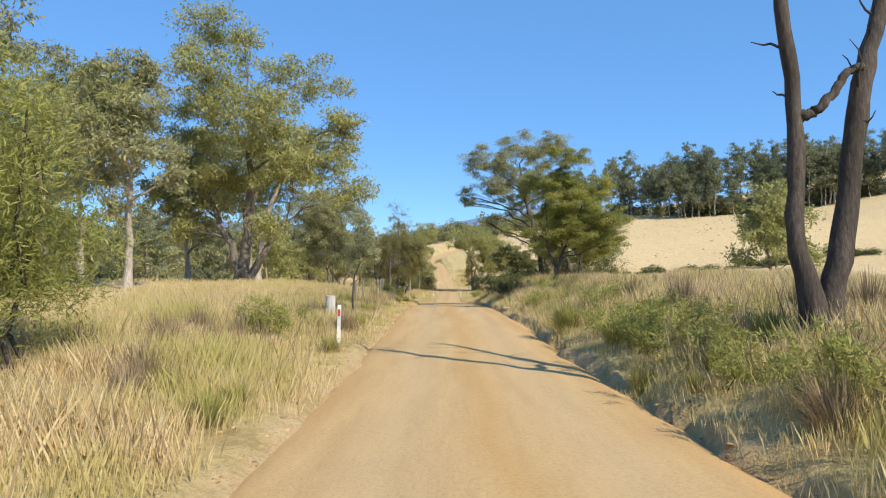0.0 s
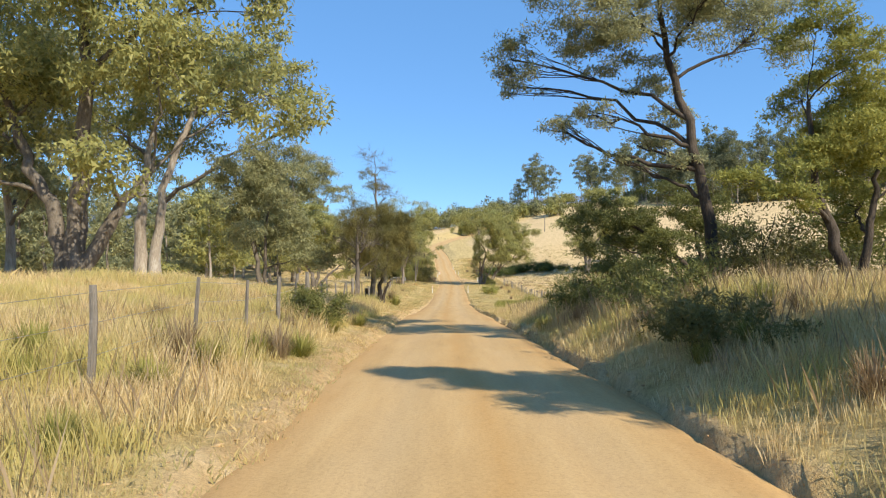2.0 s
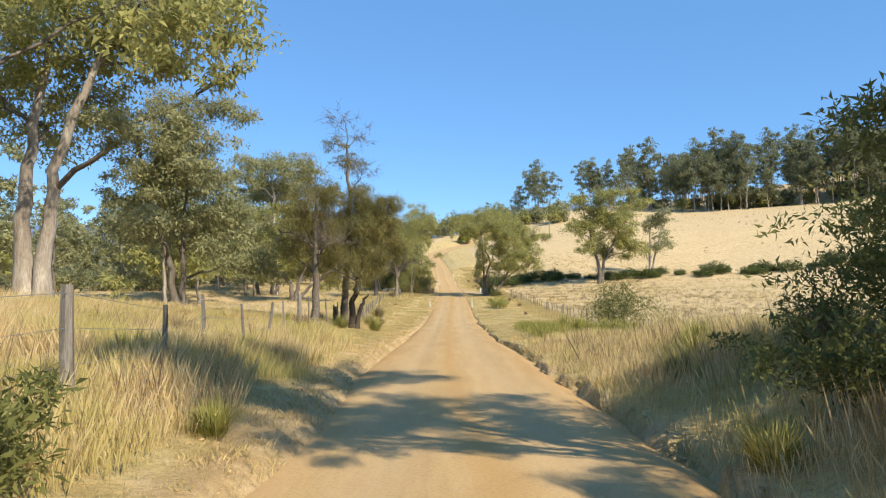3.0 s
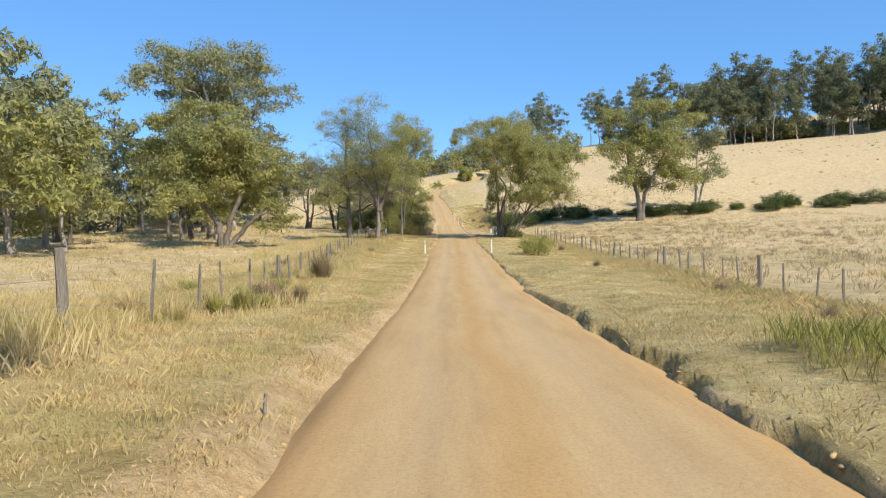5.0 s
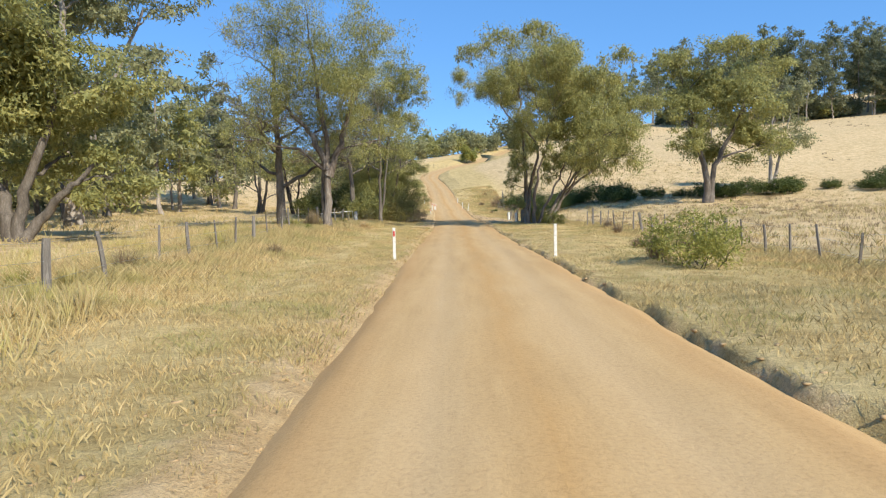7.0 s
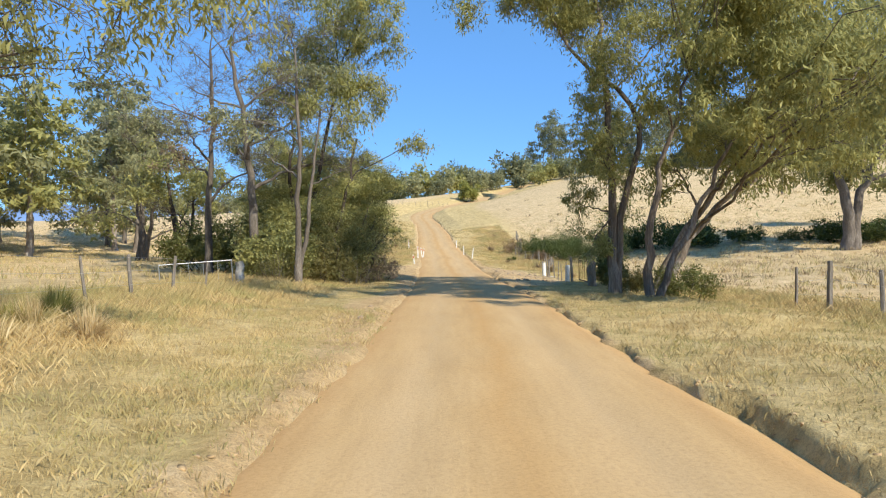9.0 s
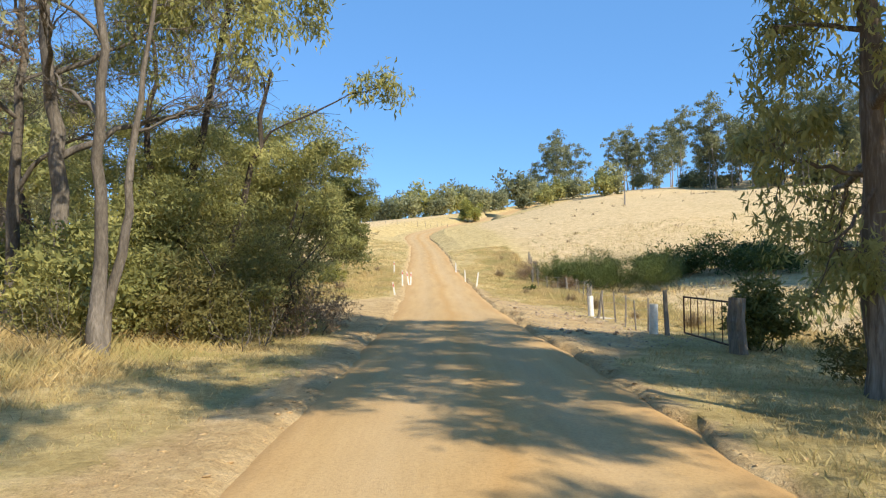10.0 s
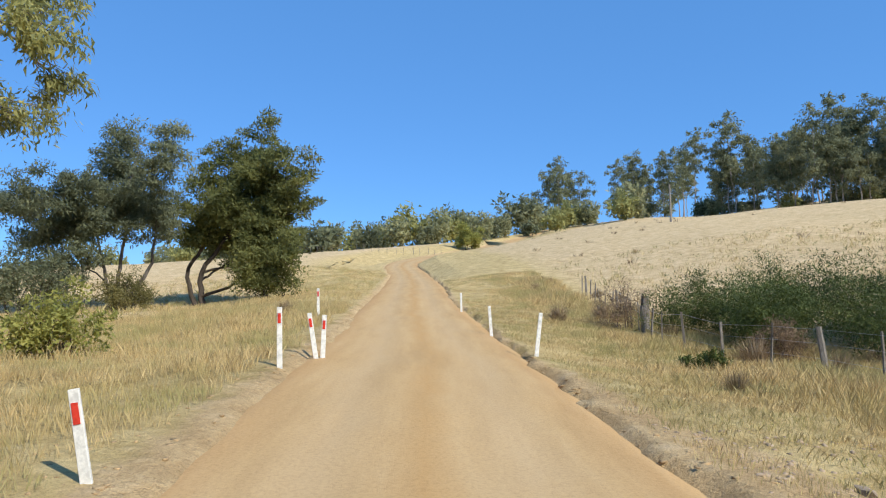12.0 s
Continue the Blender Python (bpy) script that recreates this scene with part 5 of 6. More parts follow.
def scatter(n, x0, x1, y0, y1, seed, keep=None):
    rng = np.random.RandomState(seed)
    s, y = rng.uniform(x0, x1, n), rng.uniform(y0, y1, n)
    x = s + road_x(y)
    ok = np.ones(n, bool)
    if keep is not None:
        ok = keep(s, x, y, rng)
    return x[ok], y[ok], s[ok]


def tall_left(s, x, y, rng):
    return (bareness(s, y) + 0.5 * value_noise(x, y, 1.5) < 0.35)


x, y, s = scatter(30000, -15.5, -2.2, 0, 66, 201, lambda s, x, y, r: tall_left(s, x, y, r) & (r.rand(len(s)) < np.clip((15.5 + s) / 8.5, 0.1, 1)))
blades("long_grass", x, y, (0.42 + 0.5 * value_noise(x, y, 2.0)) * np.clip((-s - 1.6) / 2.2, 0.2, 1), 0.0045, 0.2, GRASS_TALL, "long straw-coloured seeding grass on the verge", 301, 18, 0.24)
x, y, s = scatter(27000, 2.4, 16, 1, 67, 202, lambda s, x, y, r: (s > 2.42 + 0.5 * value_noise(x, y, 1.4)) & (r.rand(len(s)) < np.clip((16 - s) / 8.5, 0.1, 1)))
blades("long_grass", x, y, (0.36 + 0.44 * value_noise(x, y, 2.0)) * np.clip((s - 1.7) / 1.8, 0.3, 1), 0.0045, 0.2, GRASS_TALL, "long dry grass on the road bank", 302, 18, 0.24)
x, y, s = scatter(2200, -8.5, -2.6, 0, 62, 211, tall_left)
blades("long_grass", x, y, 0.62 + 0.4 * value_noise(x, y, 1.2), 0.005, 0.16, GRASS_BROWN, "tall brown seed stalks above the verge grass", 312, 4, 0.25)
x, y, s = scatter(2600, 3.0, 9, 2, 64, 212)
blades("long_grass", x, y, 0.58 + 0.4 * value_noise(x, y, 1.2), 0.005, 0.16, GRASS_BROWN, "tall brown seed stalks above the bank grass", 313, 4, 0.25)
x, y, s = scatter(42000, -11, -2.1, 60, 184, 203, tall_left)
blades("short_grass", x, y, 0.06 + 0.06 * value_noise(x, y, 3.0) + np.clip((-s - 4.6) * 0.1, 0, 0.3), 0.0045, 0.5, GRASS_SHORT, "grazed dry grass on the verge", 303, 7, 0.22)
x, y, s = scatter(8500, -15, -4.4, 64, 152, 213, lambda s, x, y, r: value_noise(x, y, 6.0) + 0.14 * (-s - np.interp(y, [100, 122], [5.5, 8.2])) > -0.1)
blades("long_grass", x, y, 0.31 + 0.4 * value_noise(x, y, 3.0), 0.006, 0.2, GRASS_TALL, "rank straw grass along the paddock fence", 314, 13, 0.28)
x, y, s = scatter(36000, 2.5, 11, 62, 215, 204, tall_left)
blades("short_grass", x, y, 0.065 + 0.06 * value_noise(x, y, 3.0) + np.clip((s - 7.5) * 0.1, 0, 0.3), 0.0045, 0.55, GRASS_SHORT, "grazed dry grass on the road shoulder", 304, 7, 0.22)
x, y, s = scatter(9000, -3.8, -1.95, 18, 150, 215)
blades("short_grass", x, y, 0.06 + 0.08 * value_noise(x, y, 1.0), 0.0045, 0.5, GRASS_SHORT, "sparse dry tufts on the bare verge edge", 316, 9, 0.12)
x, y, s = scatter(1900, 3.7, 9.5, 67, 82, 214, lambda s, x, y, r: value_noise(x, y, 2.2) > -0.2)
blades("long_grass", x, y, 0.34 + 0.4 * value_noise(x, y, 1.6), 0.006, 0.22, GRASS_GREEN, "rank yellow-green grass beside the gutter", 315, 14, 0.2)
x, y, s = scatter(9000, -22, -2.4, 180, 262, 205, tall_left)
blades("dry_grass", x, y, 0.2 + 0.28 * value_noise(x, y, 3.0), 0.005, 0.24, GRASS_SHORT, "dry grass on the far side of the creek", 305, 13, 0.22)
x, y, s = scatter(5000, -10, -2.5, 176, 210, 208, tall_left)
blades("dry_grass", x, y, 0.19 + 0.3 * value_noise(x, y, 2.5), 0.0042, 0.24, GRASS_SHORT, "dry seeding grass around the guide posts", 310, 18, 0.18)
x, y, s = scatter(7000, 2.7, 10, 183, 236, 209)
blades("dry_grass", x, y, (0.16 + 0.24 * value_noise(x, y, 2.5)) * np.clip((s - 2.8) / 3.0, 0.4, 2.0), 0.0045, 0.3, GRASS_SHORT, "rank pale grass along the creek fence", 311, 18, 0.2)
x, y, s = scatter(8500, 12, 60, 66, 240, 206)
blades("pasture_grass", x, y, 0.28 + 0.4 * value_noise(x, y, 5.0), 0.04, 0.5, GRASS_SHORT, "rank pale pasture grass beyond the fence", 306, 6, 0.4)
x, y, s = scatter(8500, -60, -12, 40, 240, 207)
blades("pasture_grass", x, y, 0.30 + 0.4 * value_noise(x, y, 5.0), 0.04, 0.5, GRASS_SHORT, "rank pale pasture grass beyond the fence", 307, 6, 0.4)


def tussock_mesh(seed, height, width, n, material):
    rng = np.random.RandomState(seed)
    a = rng.rand(n) * 6.283
    r = width * 0.18 * rng.rand(n) ** 0.5
    out = rng.uniform(0.1, 1.0, n) * width * 0.5
    h = height * rng.uniform(0.5, 1.1, n) * (1 - 0.45 * (out / (width * 0.5)) ** 2)
    b = a + rng.normal(0, 0.4, n)
    w = 0.006
    foot = np.stack([np.cos(a) * r, np.sin(a) * r, np.full(n, -0.04)], -1)
    mid = foot + np.stack([np.cos(b) * out * 0.38, np.sin(b) * out * 0.38, h * 0.62], -1)
    tip = foot + np.stack([np.cos(b) * out, np.sin(b) * out, h], -1)
    side = np.stack([-np.sin(b), np.cos(b), 0 * b], -1) * w
    V = np.stack([foot, mid + side, tip, mid - side], 1).reshape(-1, 3)
    me = mesh_of("tussock", V, np.arange(n * 4).reshape(-1, 4))
    me.materials.append(material)
    return me


def tussock_row(label, places, height, width, n, material, seed, group):
    meshes = [tussock_mesh(seed + k, height, width, n, material) for k in range(3)]
    rng = np.random.RandomState(seed)
    for k, (x, y) in enumerate(places):
        ob = tagged(new("grass_tussock", meshes[k % 3]), label, "tussock", group)
        g = rng.uniform(0.55, 1.25)
        ob.matrix_basis = pose(x, y, at_ground(x, y), rng.normal(0, 6), rng.normal(0, 6), rng.rand() * 360) @ Matrix.Diagonal((g, g, g * rng.uniform(0.85, 1.15), 1))


tussock_row("bright yellow-green tussock in dry grass", [(-3.6, 7.4), (-4.4, 6.6), (-3.9, 9.2), (-3.5, 21.5), (-4.0, 20.4), (-3.3, 29.0), (-3.9, 29.8), (-4.6, 36.5), (-3.4, 33.5), (-3.7, 47), (-4.5, 50.5), (-4.9, 55), (-5.6, 74.0), (-4.5, 74.2), (-3.2, 75.8), (-6.2, 71.5),
             (-8.8, 95.5), (-9.6, 97.0), (-8.2, 103.6), (-7.6, 111), (-9.3, 116), (3.6, 12.5), (4.2, 15.0), (3.7, 19.6), (4.6, 24.5), (3.9, 29.5), (5.0, 34.0), (4.4, 39.5), (5.3, 41.0), (6.2, 62.5), (6.8, 65), (7.6, 66.5), (6.3, 68), (6.9, 69.5), (7.8, 70.6), (6.4, 71.2), (8.3, 72.4), (7.2, 73.3), (5.6, 66.2), (8.8, 69.0), (9.4, 74.2), (-8.4, 139.0), (-9.1, 140.2), (-7.9, 137.6), (-6.9, 143.6)],
            0.75, 1.1, 420, GRASS_GREEN, 501, "green tussocks")
rng = np.random.RandomState(41)
spots = [(float(road_x(y)) + side * (2.75 + 3.2 * rng.rand() ** 1.4), y) for side, y in ((rng.choice([-1, 1]), rng.uniform(3, 60)) for _ in range(70))]
tussock_row("olive-green tussock in long straw grass", spots, 0.55, 0.8, 380, GRASS_GREEN, 541, "green tussocks")
spots = [(float(road_x(y)) + side * (3.0 + 3.4 * rng.rand()), y) for side, y in ((rng.choice([-1, 1, 1]), rng.uniform(3, 62)) for _ in range(60))]
tussock_row("brown seeding tussock in long straw grass", spots, 0.75, 0.8, 320, GRASS_BROWN, 551, "brown tussocks")
spots = [(rng.uniform(4.9, 9.2), y) for y in rng.uniform(69, 79.5, 42)]
tussock_row("rank green tussock on the road shoulder", spots, 0.8, 0.9, 300, GRASS_GREEN, 571, "green tussocks")
spots = [(float(road_x(y)) - 5.6 - 4.5 * rng.rand(), y) for y in rng.uniform(66, 150, 46)]
tussock_row("pale dry tussock beside the fence", spots, 0.6, 0.8, 300, GRASS_TALL, 561, "dry tussocks")
tussock_row("tall brown rush tussock beside the fence", [(-4.8, 91.3), (-5.2, 91.9), (-4.5, 92.2), (-5.7, 92.7), (-5.5, 101.5), (-7.4, 138.5), (-7.8, 139.6)], 1.0, 1.1, 520, GRASS_BROWN, 581, "brown tussocks")
tussock_row("yellow-green tussock at the foot of a fence post", [(-5.0, 88.4), (-4.6, 89.0), (-5.4, 87.6), (-6.0, 96.0), (-6.4, 104.5), (-7.2, 136.0), (-6.8, 144.5)], 0.7, 1.0, 480, GRASS_GREEN, 591, "green tussocks")
tussock_row("brown dead tussock in grazed grass", [(-7.2, 100.5), (-6.8, 108.0), (-8.0, 118.0), (-5.8, 123.5), (-9.8, 112.0), (-6.5, 90.0), (-8.5, 82.0), (-6.6, 80.5), (-5.6, 68.5), (-4.6, 66.5), (8.2, 88.0), (9.4, 97.0), (7.4, 108.0), (9.0, 128), (8.6, 137), (5.2, 119.5), (6.0, 124.0), (10.2, 146), (8.4, 176.5), (7.6, 180.5), (10.5, 186), (9.0, 171.5), (7.6, 186.5), (5.6, 190.5), (-5.2, 186), (-6.6, 192), (-7.8, 181), (-4.8, 203), (5.2, 205), (7.2, 206.5), (8.8, 214), (10.0, 219), (6.8, 222), (8.4, 226), (8.4, 191.5), (9.1, 193.4), (8.1, 195.2), (9.6, 196.5), (8.8, 198.4), (7.9, 200.6), (9.9, 199.6), (10.8, 195.0)],
            0.65, 0.95, 360, GRASS_BROWN, 521, "brown tussocks")


# ---- guide posts, fences, gates ----
def box(bm, size, at=(0, 0, 0), taper=1.0, turn=None):
    r = bmesh.ops.create_cube(bm, size=1.0)
    for v in r["verts"]:
        k = taper if v.co.z > 0 else 1.0
        v.co = Vector((v.co.x * size[0] * k, v.co.y * size[1] * k, v.co.z * size[2]))
        if turn:
            v.co = turn @ v.co
        v.co += Vector(at)
    return r["verts"]


def finish(bm, name, bevel=0.0):
    if bevel:
        bmesh.ops.bevel(bm, geom=bm.edges[:], offset=bevel, segments=1, affect="EDGES")
    me = bpy.data.meshes.new(name)
    bm.to_mesh(me)
    bm.free()
    return me


def guide_post(red=True):
    root = new("guide_post")
    bm = bmesh.new()
    box(bm, (0.09, 0.032, 1.15), (0, 0, 0.385), 0.9)
    part("post", finish(bm, "post", 0.005), root, "", WHITE)
    bm = bmesh.new()
    box(bm, (0.05, 0.006, 0.16), (0, -0.0205, 0.78))
    part("reflector", finish(bm, "reflector", 0.001), root, "red reflector strip" if red else "white reflector strip", RED if red else WHITE)
    return tagged(root, "white roadside guide post with a reflector", "guide post", "guide posts")


POSTS = [(-1.95, 18.0, 2, 0), (-1.8, 121.8, 0, 0), (2.95, 121.8, 0, 1), (2.7, 193.9, 8, 1), (2.13, 199.0, -3, 1), (1.6, 208.6, 0, 1), (-2.0, 183.9, -9, 0), (-2.0, 189.9, 0, 0), (-1.60, 191.6, 3, 0), (-1.68, 191.5, -8, 0), (-3.3, 201.1, 0, 0)]
first = {0: guide_post(True), 1: guide_post(False)}
for ob in first.values():
    ob.location = (0, -45 - ob.children[0].location.x, at_ground(0, -45))
used = set()
for x, y, lean, kind in POSTS:
    m = pose(x, y, at_ground(x, y) - (0.26 if lean == -9 and y < 190 else 0.0), 0, lean, 4)
    if kind in used:
        copy_thing(first[kind], m)
    else:
        first[kind].matrix_basis = m
        used.add(kind)


def fence(label, line, gap, seed, height=1.15, thick=0.05, big=6):
    """Uneven wooden posts along a line of (x, y), with three slack wires."""
    rng = np.random.RandomState(seed)
    pts = np.array(line, float)
    d = np.concatenate([[0], np.cumsum(np.linalg.norm(np.diff(pts, axis=0), axis=1))])
    root = new("fence")
    tops, k = [], 0
    shapes = []
    for j in range(4):
        t = thick * (0.8, 1.0, 1.2, 1.9)[j]
        p = wander(rng, (0, 0, -0.2), (0, 0, 1), 1.2, 4, 0.02, 0.0)
        V, F = tubes([(p, t * 0.5 * np.array([1.05, 1, 1, 0.95, 0.85]))], 6)
        bm = bmesh.new()
        vs = [bm.verts.new(c) for c in V]
        for f in F:
            bm.faces.new([vs[q] for q in f])
        bm.faces.new(vs[-6:])
        me = finish(bm, "post")
        me.materials.append(WOOD_GREY)
        shapes.append(me)
    for s in np.arange(0, d[-1], gap):
        s = s + rng.normal(0, gap * 0.1)
        x, y = np.interp(s, d, pts[:, 0]), np.interp(s, d, pts[:, 1])
        z = at_ground(x, y)
        ob = new("post", shapes[3 if k % big == 0 else rng.randint(3)])
        ob.parent = root
        h = height * rng.uniform(0.88, 1.08) * (1.08 if k % big == 0 else 1.0)
        ob.matrix_basis = pose(x, y, z, rng.normal(0, 3), rng.normal(0, 3.5), rng.rand() * 360) @ Matrix.Diagonal((1, 1, h, 1))
        tops.append((x, y, z, h))
        k += 1
    for level in (0.35, 0.65, 0.93):
        path = np.array([(x, y, z + h * level) for x, y, z, h in tops])
        V, F = tubes([(path, np.full(len(path), 0.004))], 3)
        part("wire", mesh_of("wire", V, F), root, "", STEEL)
    return tagged(root, label, "fence")


fence("grey weathered post-and-wire fence along the paddock", [(11.2, 66), (11.0, 100), (10.8, 135), (10.0, 152)], 1.75, 401, 1.18, 0.085)
fence("weathered post-and-wire fence beside the creek gorse", [(6.5, 166.4), (6.6, 177), (8.6, 186), (8.9, 192), (7.0, 199), (9.0, 211), (9.6, 222)], 1.5, 402, 1.05, 0.07)
fence("leaning grey post-and-wire fence in long grass", [(-3.9, 36), (-3.7, 45), (-4.6, 62), (-5.2, 74), (-6.2, 91), (-7.2, 110), (-8.0, 126), (-8.5, 142), (-8.0, 152), (-7.9, 158)], 2.6, 403, 1.2, 0.085)
fence("old fence along the crest of the upper paddock", [(-30, 306), (-14, 300), (-8, 297), (2, 303)], 1.6, 404, 1.2)


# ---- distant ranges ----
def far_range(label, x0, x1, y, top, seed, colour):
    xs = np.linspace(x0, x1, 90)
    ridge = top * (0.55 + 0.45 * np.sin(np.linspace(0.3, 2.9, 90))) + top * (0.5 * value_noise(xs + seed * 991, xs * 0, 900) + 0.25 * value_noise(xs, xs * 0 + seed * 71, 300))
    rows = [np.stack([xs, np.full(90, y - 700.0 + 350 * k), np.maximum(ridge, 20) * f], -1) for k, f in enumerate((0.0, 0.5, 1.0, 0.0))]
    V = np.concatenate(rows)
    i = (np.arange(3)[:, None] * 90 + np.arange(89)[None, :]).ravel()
    # aerial haze is put into the base colour as a pale blue
    m, t, b = shader("haze_tinted_hillside", 1.0, 0.0)
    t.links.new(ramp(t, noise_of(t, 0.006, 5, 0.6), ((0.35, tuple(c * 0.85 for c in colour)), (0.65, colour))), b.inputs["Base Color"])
    me = mesh_of("backdrop", V, np.stack([i, i + 1, i + 91, i + 90], -1))
    me.polygons.foreach_set("use_smooth", np.ones(len(i), bool))
    me.materials.append(m)
    return tagged(new("backdrop", me), label, "hills", kind="structure")


far_range("distant mountain range with blue haze in its colour", -480, 3600, 3600, 255, 3, (0.24, 0.34, 0.50))
far_range("distant hills beyond the paddocks with blue haze in their colour", -3900, -420, 3700, 250, 5, (0.22, 0.33, 0.52))


# ---- gates, posts and litter by the creek ----
def stump_post(label, x, y, height, width, material, seed, tilt=0):
    rng = np.random.RandomState(seed)
    p = np.stack([rng.normal(0, 0.01, 7), rng.normal(0, 0.01, 7), np.linspace(-0.2, height, 7)], -1)
    V, F = tubes([(p, width * 0.5 * np.array([1.12, 1.08, 1.0, 0.97, 0.98, 0.96, 0.9]))], 10)
    V = V + rng.normal(0, width * 0.02, V.shape)
    bm = bmesh.new()
    vs = [bm.verts.new(c) for c in V]
    for f in F:
        bm.faces.new([vs[q] for q in f])
    bm.faces.new(vs[-10:])
    me = finish(bm, "strainer_post")
    me.materials.append(material)
    ob = tagged(new("strainer_post", me), label, "post")
    ob.matrix_basis = pose(x, y, at_ground(x, y), 0, tilt, rng.rand() * 360)
    return ob


PALE_WOOD = bark_material("bleached_timber", (0.30, 0.27, 0.22), (0.50, 0.46, 0.40), (0.66, 0.62, 0.55), 7.0, 0.1)
stump_post("pale bleached gate post in dry grass", -7.8, 159.0, 1.05, 0.34, PALE_WOOD, 1)
stump_post("thick dark weathered gate post", 6.55, 162.2, 1.15, 0.36, WOOD_GREY, 2)
stump_post("bleached broken strainer post in long grass", -3.05, 23.4, 0.8, 0.32, PALE_WOOD, 3)
stump_post("dark strainer post beside the sheoak", -5.2, 76.8, 1.0, 0.2, BARK_DARK, 4)
stump_post("thick grey strainer post beside the gorse", 8.2, 204.0, 1.3, 0.3, WOOD_GREY, 5)


def bar(parent, name, a, b, radius, material):
    V, F = tubes([(np.linspace(a, b, 3), np.full(3, radius))], 6)
    return part(name, mesh_of(name, V, F), parent, "", material)


def gate(label, x, y, turn, length, height, bars, material, sag=0.0):
    root = new("gate")
    root.matrix_basis = pose(x, y, at_ground(x, y) + 0.1, 0, sag, turn)
    for z in (0.0, height * 0.97):
        bar(root, "rail", (0, 0, z), (length, 0, z), 0.024, material)
    for k in range(bars + 1):
        bar(root, "bar", (length * k / bars, 0, 0), (length * k / bars, 0, height), 0.012 if 0 < k < bars else 0.026, material)
    return tagged(root, label, "gate")


gate("pale steel farm gate standing ajar", -8.0, 158.8, 205, 2.6, 1.0, 5, STEEL, 3)
gate("rusty iron farm gate beside the road", 6.6, 162.6, 88, 3.2, 0.95, 6, RUST)


def pipe_marker(x, y, lean):
    root = new("culvert_marker")
    root.matrix_basis = pose(x, y, at_ground(x, y) - 0.1, lean, 0, 20)
    bm = bmesh.new()
    bmesh.ops.create_cone(bm, cap_ends=False, segments=20, radius1=0.12, radius2=0.12, depth=0.95, matrix=Matrix.Translation((0, 0, 0.475)))
    bmesh.ops.create_cone(bm, cap_ends=False, segments=20, radius1=0.105, radius2=0.105, depth=0.95, matrix=Matrix.Translation((0, 0, 0.475)))
    part("pipe", finish(bm, "pipe"), root, "", WHITE)
    bm = bmesh.new()
    bmesh.ops.create_cone(bm, cap_ends=True, segments=20, radius1=0.104, radius2=0.104, depth=0.02, matrix=Matrix.Translation((0, 0, 0.90)))
    part("plug", finish(bm, "plug"), root, "grey mortar plug", STONE)
    return tagged(root, "white upright pipe marking the culvert", "pipe", "culvert pipes")


pipe_marker(6.46, 167.6, 2)
pipe_marker(6.55, 176.3, -3)


def stone_mesh(rng, size):
    bm = bmesh.new()
    bmesh.ops.create_icosphere(bm, subdivisions=1, radius=0.5)
    k = np.array([1.0, rng.uniform(0.6, 0.9), rng.uniform(0.45, 0.7)])
    for v in bm.verts:
        v.co = Vector(np.array(v.co) * k * size * rng.uniform(0.6, 1.3))
    return bm


def rock(x, y, size, seed):
    rng = np.random.RandomState(seed)
    me = finish(stone_mesh(rng, size), "rock")
    me.materials.append(STONE)
    ob = tagged(new("rock", me), "pale angular stone on bare soil", "rock", "loose stones")
    ob.matrix_basis = pose(x, y, at_ground(x, y) + size * 0.12, 0, 0, rng.rand() * 360)


rng = np.random.RandomState(77)
for k in range(42):
    s, y = rng.uniform(3.0, 6.0), rng.uniform(165, 186)
    rock(s + road_x(y), y, rng.uniform(0.10, 0.26), 600 + k)
for k, (x, y, size) in enumerate(((-1.75, 147.6, 0.22), (-1.9, 151.0, 0.14), (3.1, 31.0, 0.35), (2.9, 33.2, 0.22), (-2.3, 33.5, 0.2), (3.2, 44.5, 0.22), (3.3, 47.5, 0.3))):
    rock(x, y, size, 700 + k)


def rubble(name, label, n, place, sizes, seed):
    """Small stones and clods, joined."""
    rng = np.random.RandomState(seed)
    bm = stone_mesh(rng, 1.0)
    base = np.array([v.co[:] for v in bm.verts])
    faces = np.array([[v.index for v in f.verts] for f in bm.faces])
    bm.free()
    x, y = place(rng, n)
    z = land(x, y)
    size = rng.uniform(*sizes, n)
    a = rng.rand(n) * 6.283
    c, d = np.cos(a), np.sin(a)
    P = base[None] * size[:, None, None] * rng.uniform(0.7, 1.3, (n, 1, 3))
    Q = np.stack([P[..., 0] * c[:, None] - P[..., 1] * d[:, None] + x[:, None], P[..., 0] * d[:, None] + P[..., 1] * c[:, None] + y[:, None], P[..., 2] * 0.8 + z[:, None] - 0.02 * size[:, None]], -1)
    F = faces[None] + (np.arange(n) * len(base))[:, None, None]
    me = mesh_of(name, Q.reshape(-1, 3), F.reshape(-1, 3))
    me.materials.append(CLOD if "clod" in label else STONE)
    return tagged(new(name, me), label, "rubble", kind="stuff")


CLOD = plain("orange_earth_clod", (0.49, 0.335, 0.17), 0.95, 0.0, 0.2, 8.0)


def edge_places(rng, n):
    y = rng.uniform(1, 212, n)
    side = rng.rand(n) < 0.45
    s = np.where(side, -HALF - 0.1 - 0.9 * rng.rand(n) ** 1.6, HALF + 0.15 + 0.7 * rng.rand(n) ** 1.6)
    return s + road_x(y), y


def creek_places(rng, n):
    y = rng.uniform(164, 187, n)
    return rng.uniform(2.7, 6.6, n) + road_x(y), y


rubble("rubble", "orange earth clods along the road edges", 3600, edge_places, (0.025, 0.10), 801)
def verge_places(rng, n):
    y = rng.uniform(58, 178, n)
    return road_x(y) - HALF - 0.2 - 3.2 * rng.rand(n) ** 1.3, y


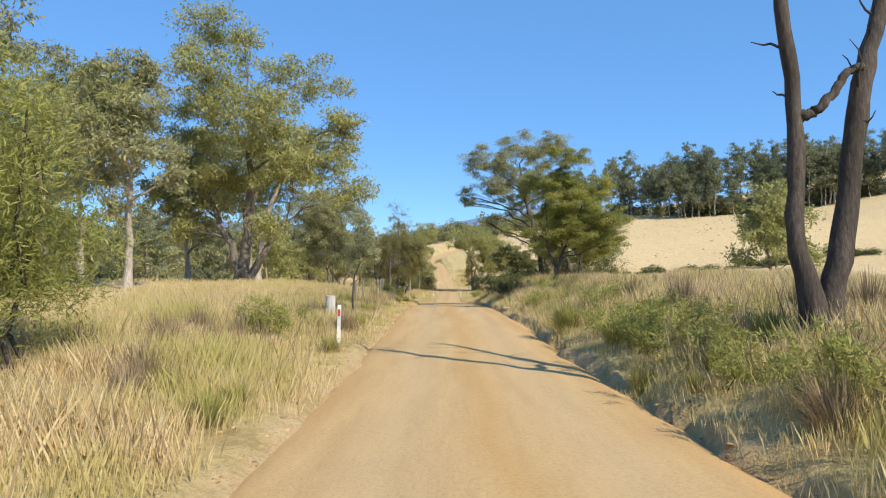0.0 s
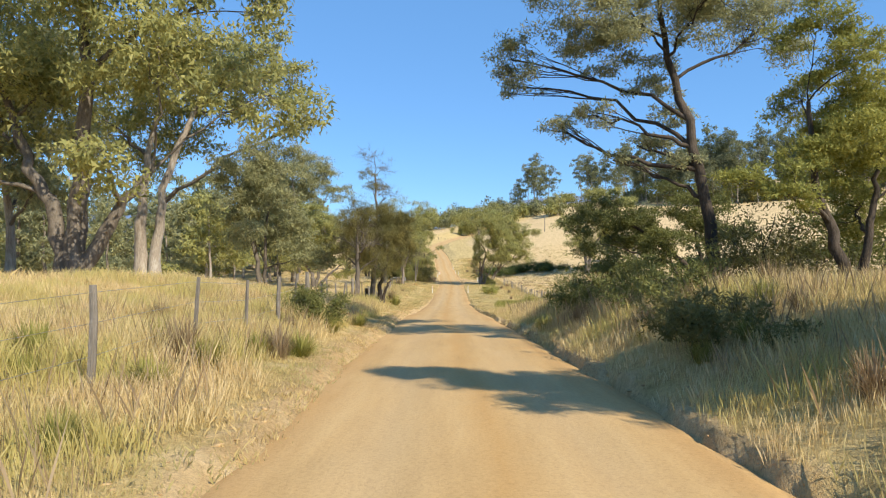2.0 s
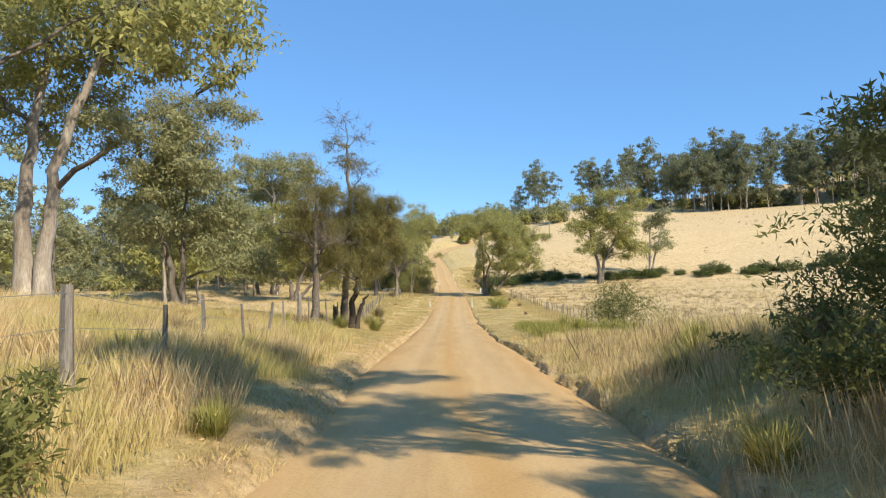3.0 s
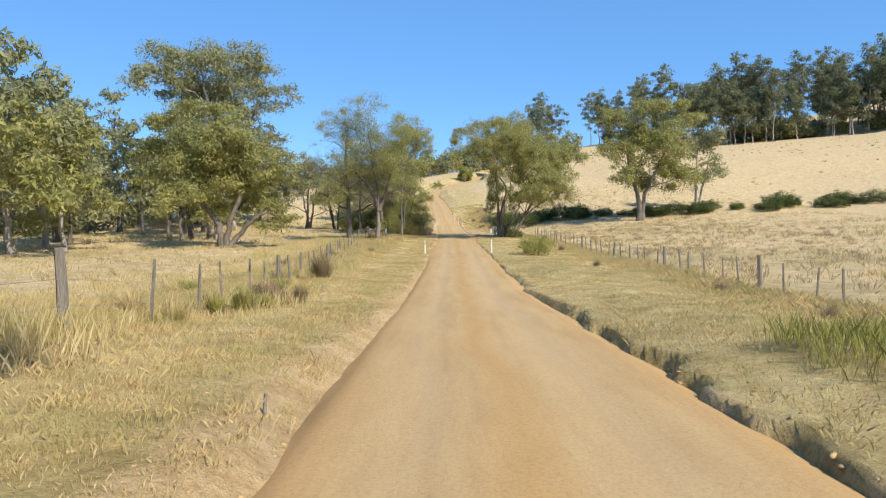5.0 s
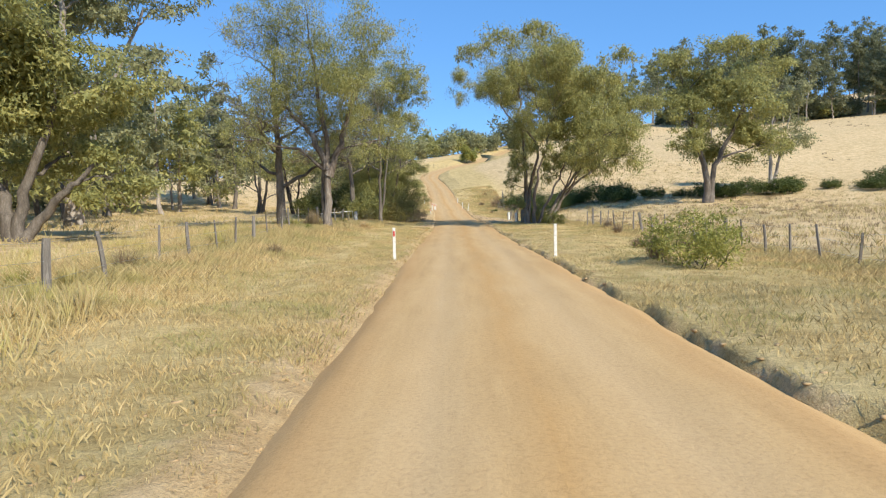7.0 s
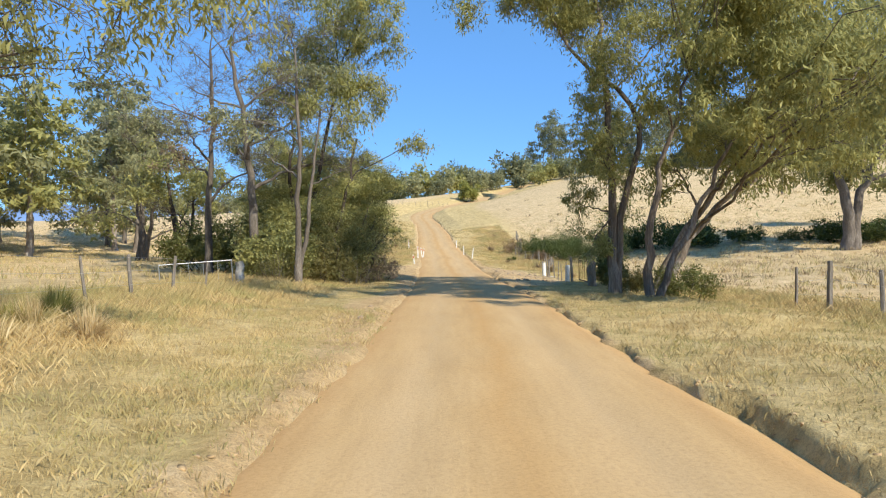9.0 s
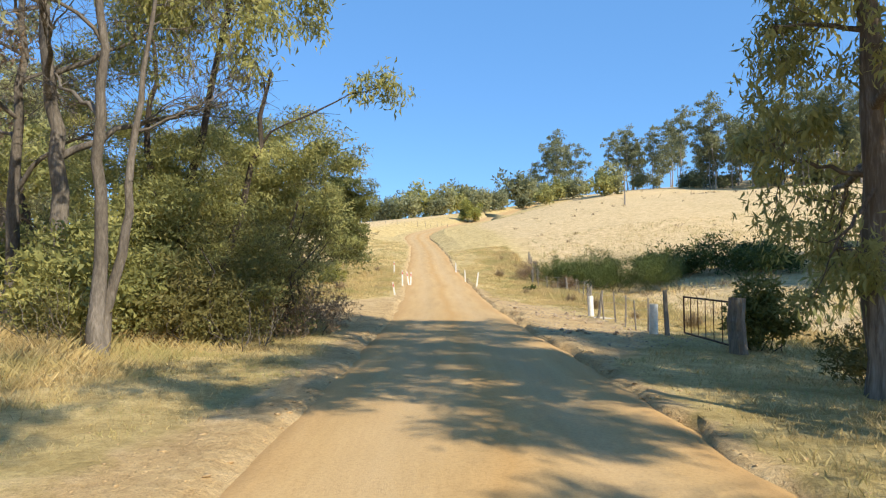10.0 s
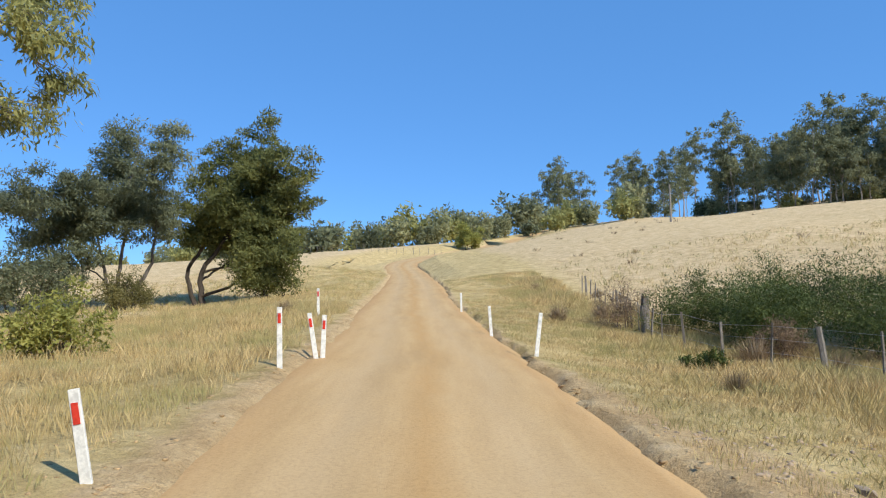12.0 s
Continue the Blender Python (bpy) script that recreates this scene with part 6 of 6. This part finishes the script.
def left_lip_places(rng, n):
    y = rng.uniform(58, 126, n)
    return road_x(y) - half_left(y) - 0.05 - 0.45 * rng.rand(n) ** 1.5, y


rubble("rubble", "broken earth clods along the graded edge", 1500, left_lip_places, (0.02, 0.08), 805)
rubble("rubble", "small earth clods scattered on the verge", 1500, verge_places, (0.015, 0.06), 803)
rubble("rubble", "small pale stones on the bare bank", 1500, creek_places, (0.03, 0.11), 802)


def apron_places(rng, n):
    y = rng.uniform(168, 186, n)
    return road_x(y) - 2.2 - 5.5 * rng.rand(n), y


rubble("rubble", "small earth clods on the bare side track", 500, apron_places, (0.02, 0.07), 804)


def timber(label, x, y, length, thick, turn, seed, tilt=0.0, material=None):
    rng = np.random.RandomState(seed)
    p = wander(rng, (-length / 2, 0, 0), (1, 0, 0), length, 8, 0.05, 0.0)
    V, F = tubes([(p, thick * 0.5 * np.linspace(1.0, 0.7, 9))], 7)
    me = mesh_of("log", V, F)
    me.materials.append(material or PALE_WOOD)
    ob = tagged(new("log", me), label, "log")
    ob.matrix_basis = pose(x, y, at_ground(x, y) + thick * 0.4, 0, tilt, turn)


timber("bleached plank lying beside the culvert", 7.6, 175.4, 2.4, 0.12, 8, 1)
timber("broken grey branch lying on the bank", 5.95, 26.2, 0.9, 0.12, 30, 2, -14, WOOD_GREY)
timber("weathered plank end lying on the grassy bank", 5.9, 23.6, 0.8, 0.16, 15, 5, -8)
timber("short stick standing in the graded edge", -2.1, 79.2, 0.35, 0.05, 80, 6, -60, WOOD_GREY)
timber("bleached stump root in long grass", -3.6, 31.6, 0.7, 0.24, 60, 3, -50)
timber("fallen grey limb beneath roadside trees", -9.2, 147.5, 3.2, 0.14, 20, 4, -6, WOOD_GREY)


def power_pole(x, y, height, arm):
    root = new("power_pole")
    root.matrix_basis = pose(x, y, at_ground(x, y), 0, 0.6, 12)
    V, F = tubes([(np.array([(0, 0, -0.4), (0.01, 0, height * 0.5), (0, 0, height)]), np.array([0.17, 0.14, 0.11]))], 8)
    part("pole", mesh_of("pole", V, F), root, "", WOOD_GREY)
    if arm:
        bar(root, "crossarm", (-arm / 2, -0.15, height - 0.35), (arm / 2, -0.15, height - 0.35), 0.07, WOOD_GREY)
        for u in (-0.46, -0.15, 0.46):
            bar(root, "insulator", (arm * u, -0.15, height - 0.30), (arm * u, -0.15, height - 0.10), 0.05, WHITE)
    return tagged(root, "grey timber power pole in the stubble field", "pole", "power poles")


power_pole(51.4, 236.0, 7.8, 2.2)
power_pole(35.3, 279.0, 5.6, 0.0)


# tufts and thistles dotted over the upper field
rng = np.random.RandomState(31)
n = 230
y = rng.uniform(215, 420, n)
x = road_x(y) + rng.uniform(14, 150, n)
blades("field_tufts", x, y, rng.uniform(0.25, 0.6, n), 0.06, 0.4, GRASS_BROWN, "dark tufts dotted over the stubble field", 308, 14, 0.35)
n = 900
y = rng.uniform(66, 205, n)
x = road_x(y) + rng.uniform(12.5, 42, n)
blades("field_tufts", x, y, rng.uniform(0.2, 0.42, n), 0.014, 0.3, GRASS_BROWN, "brown rush tufts in the lower paddock", 309, 40, 0.35)
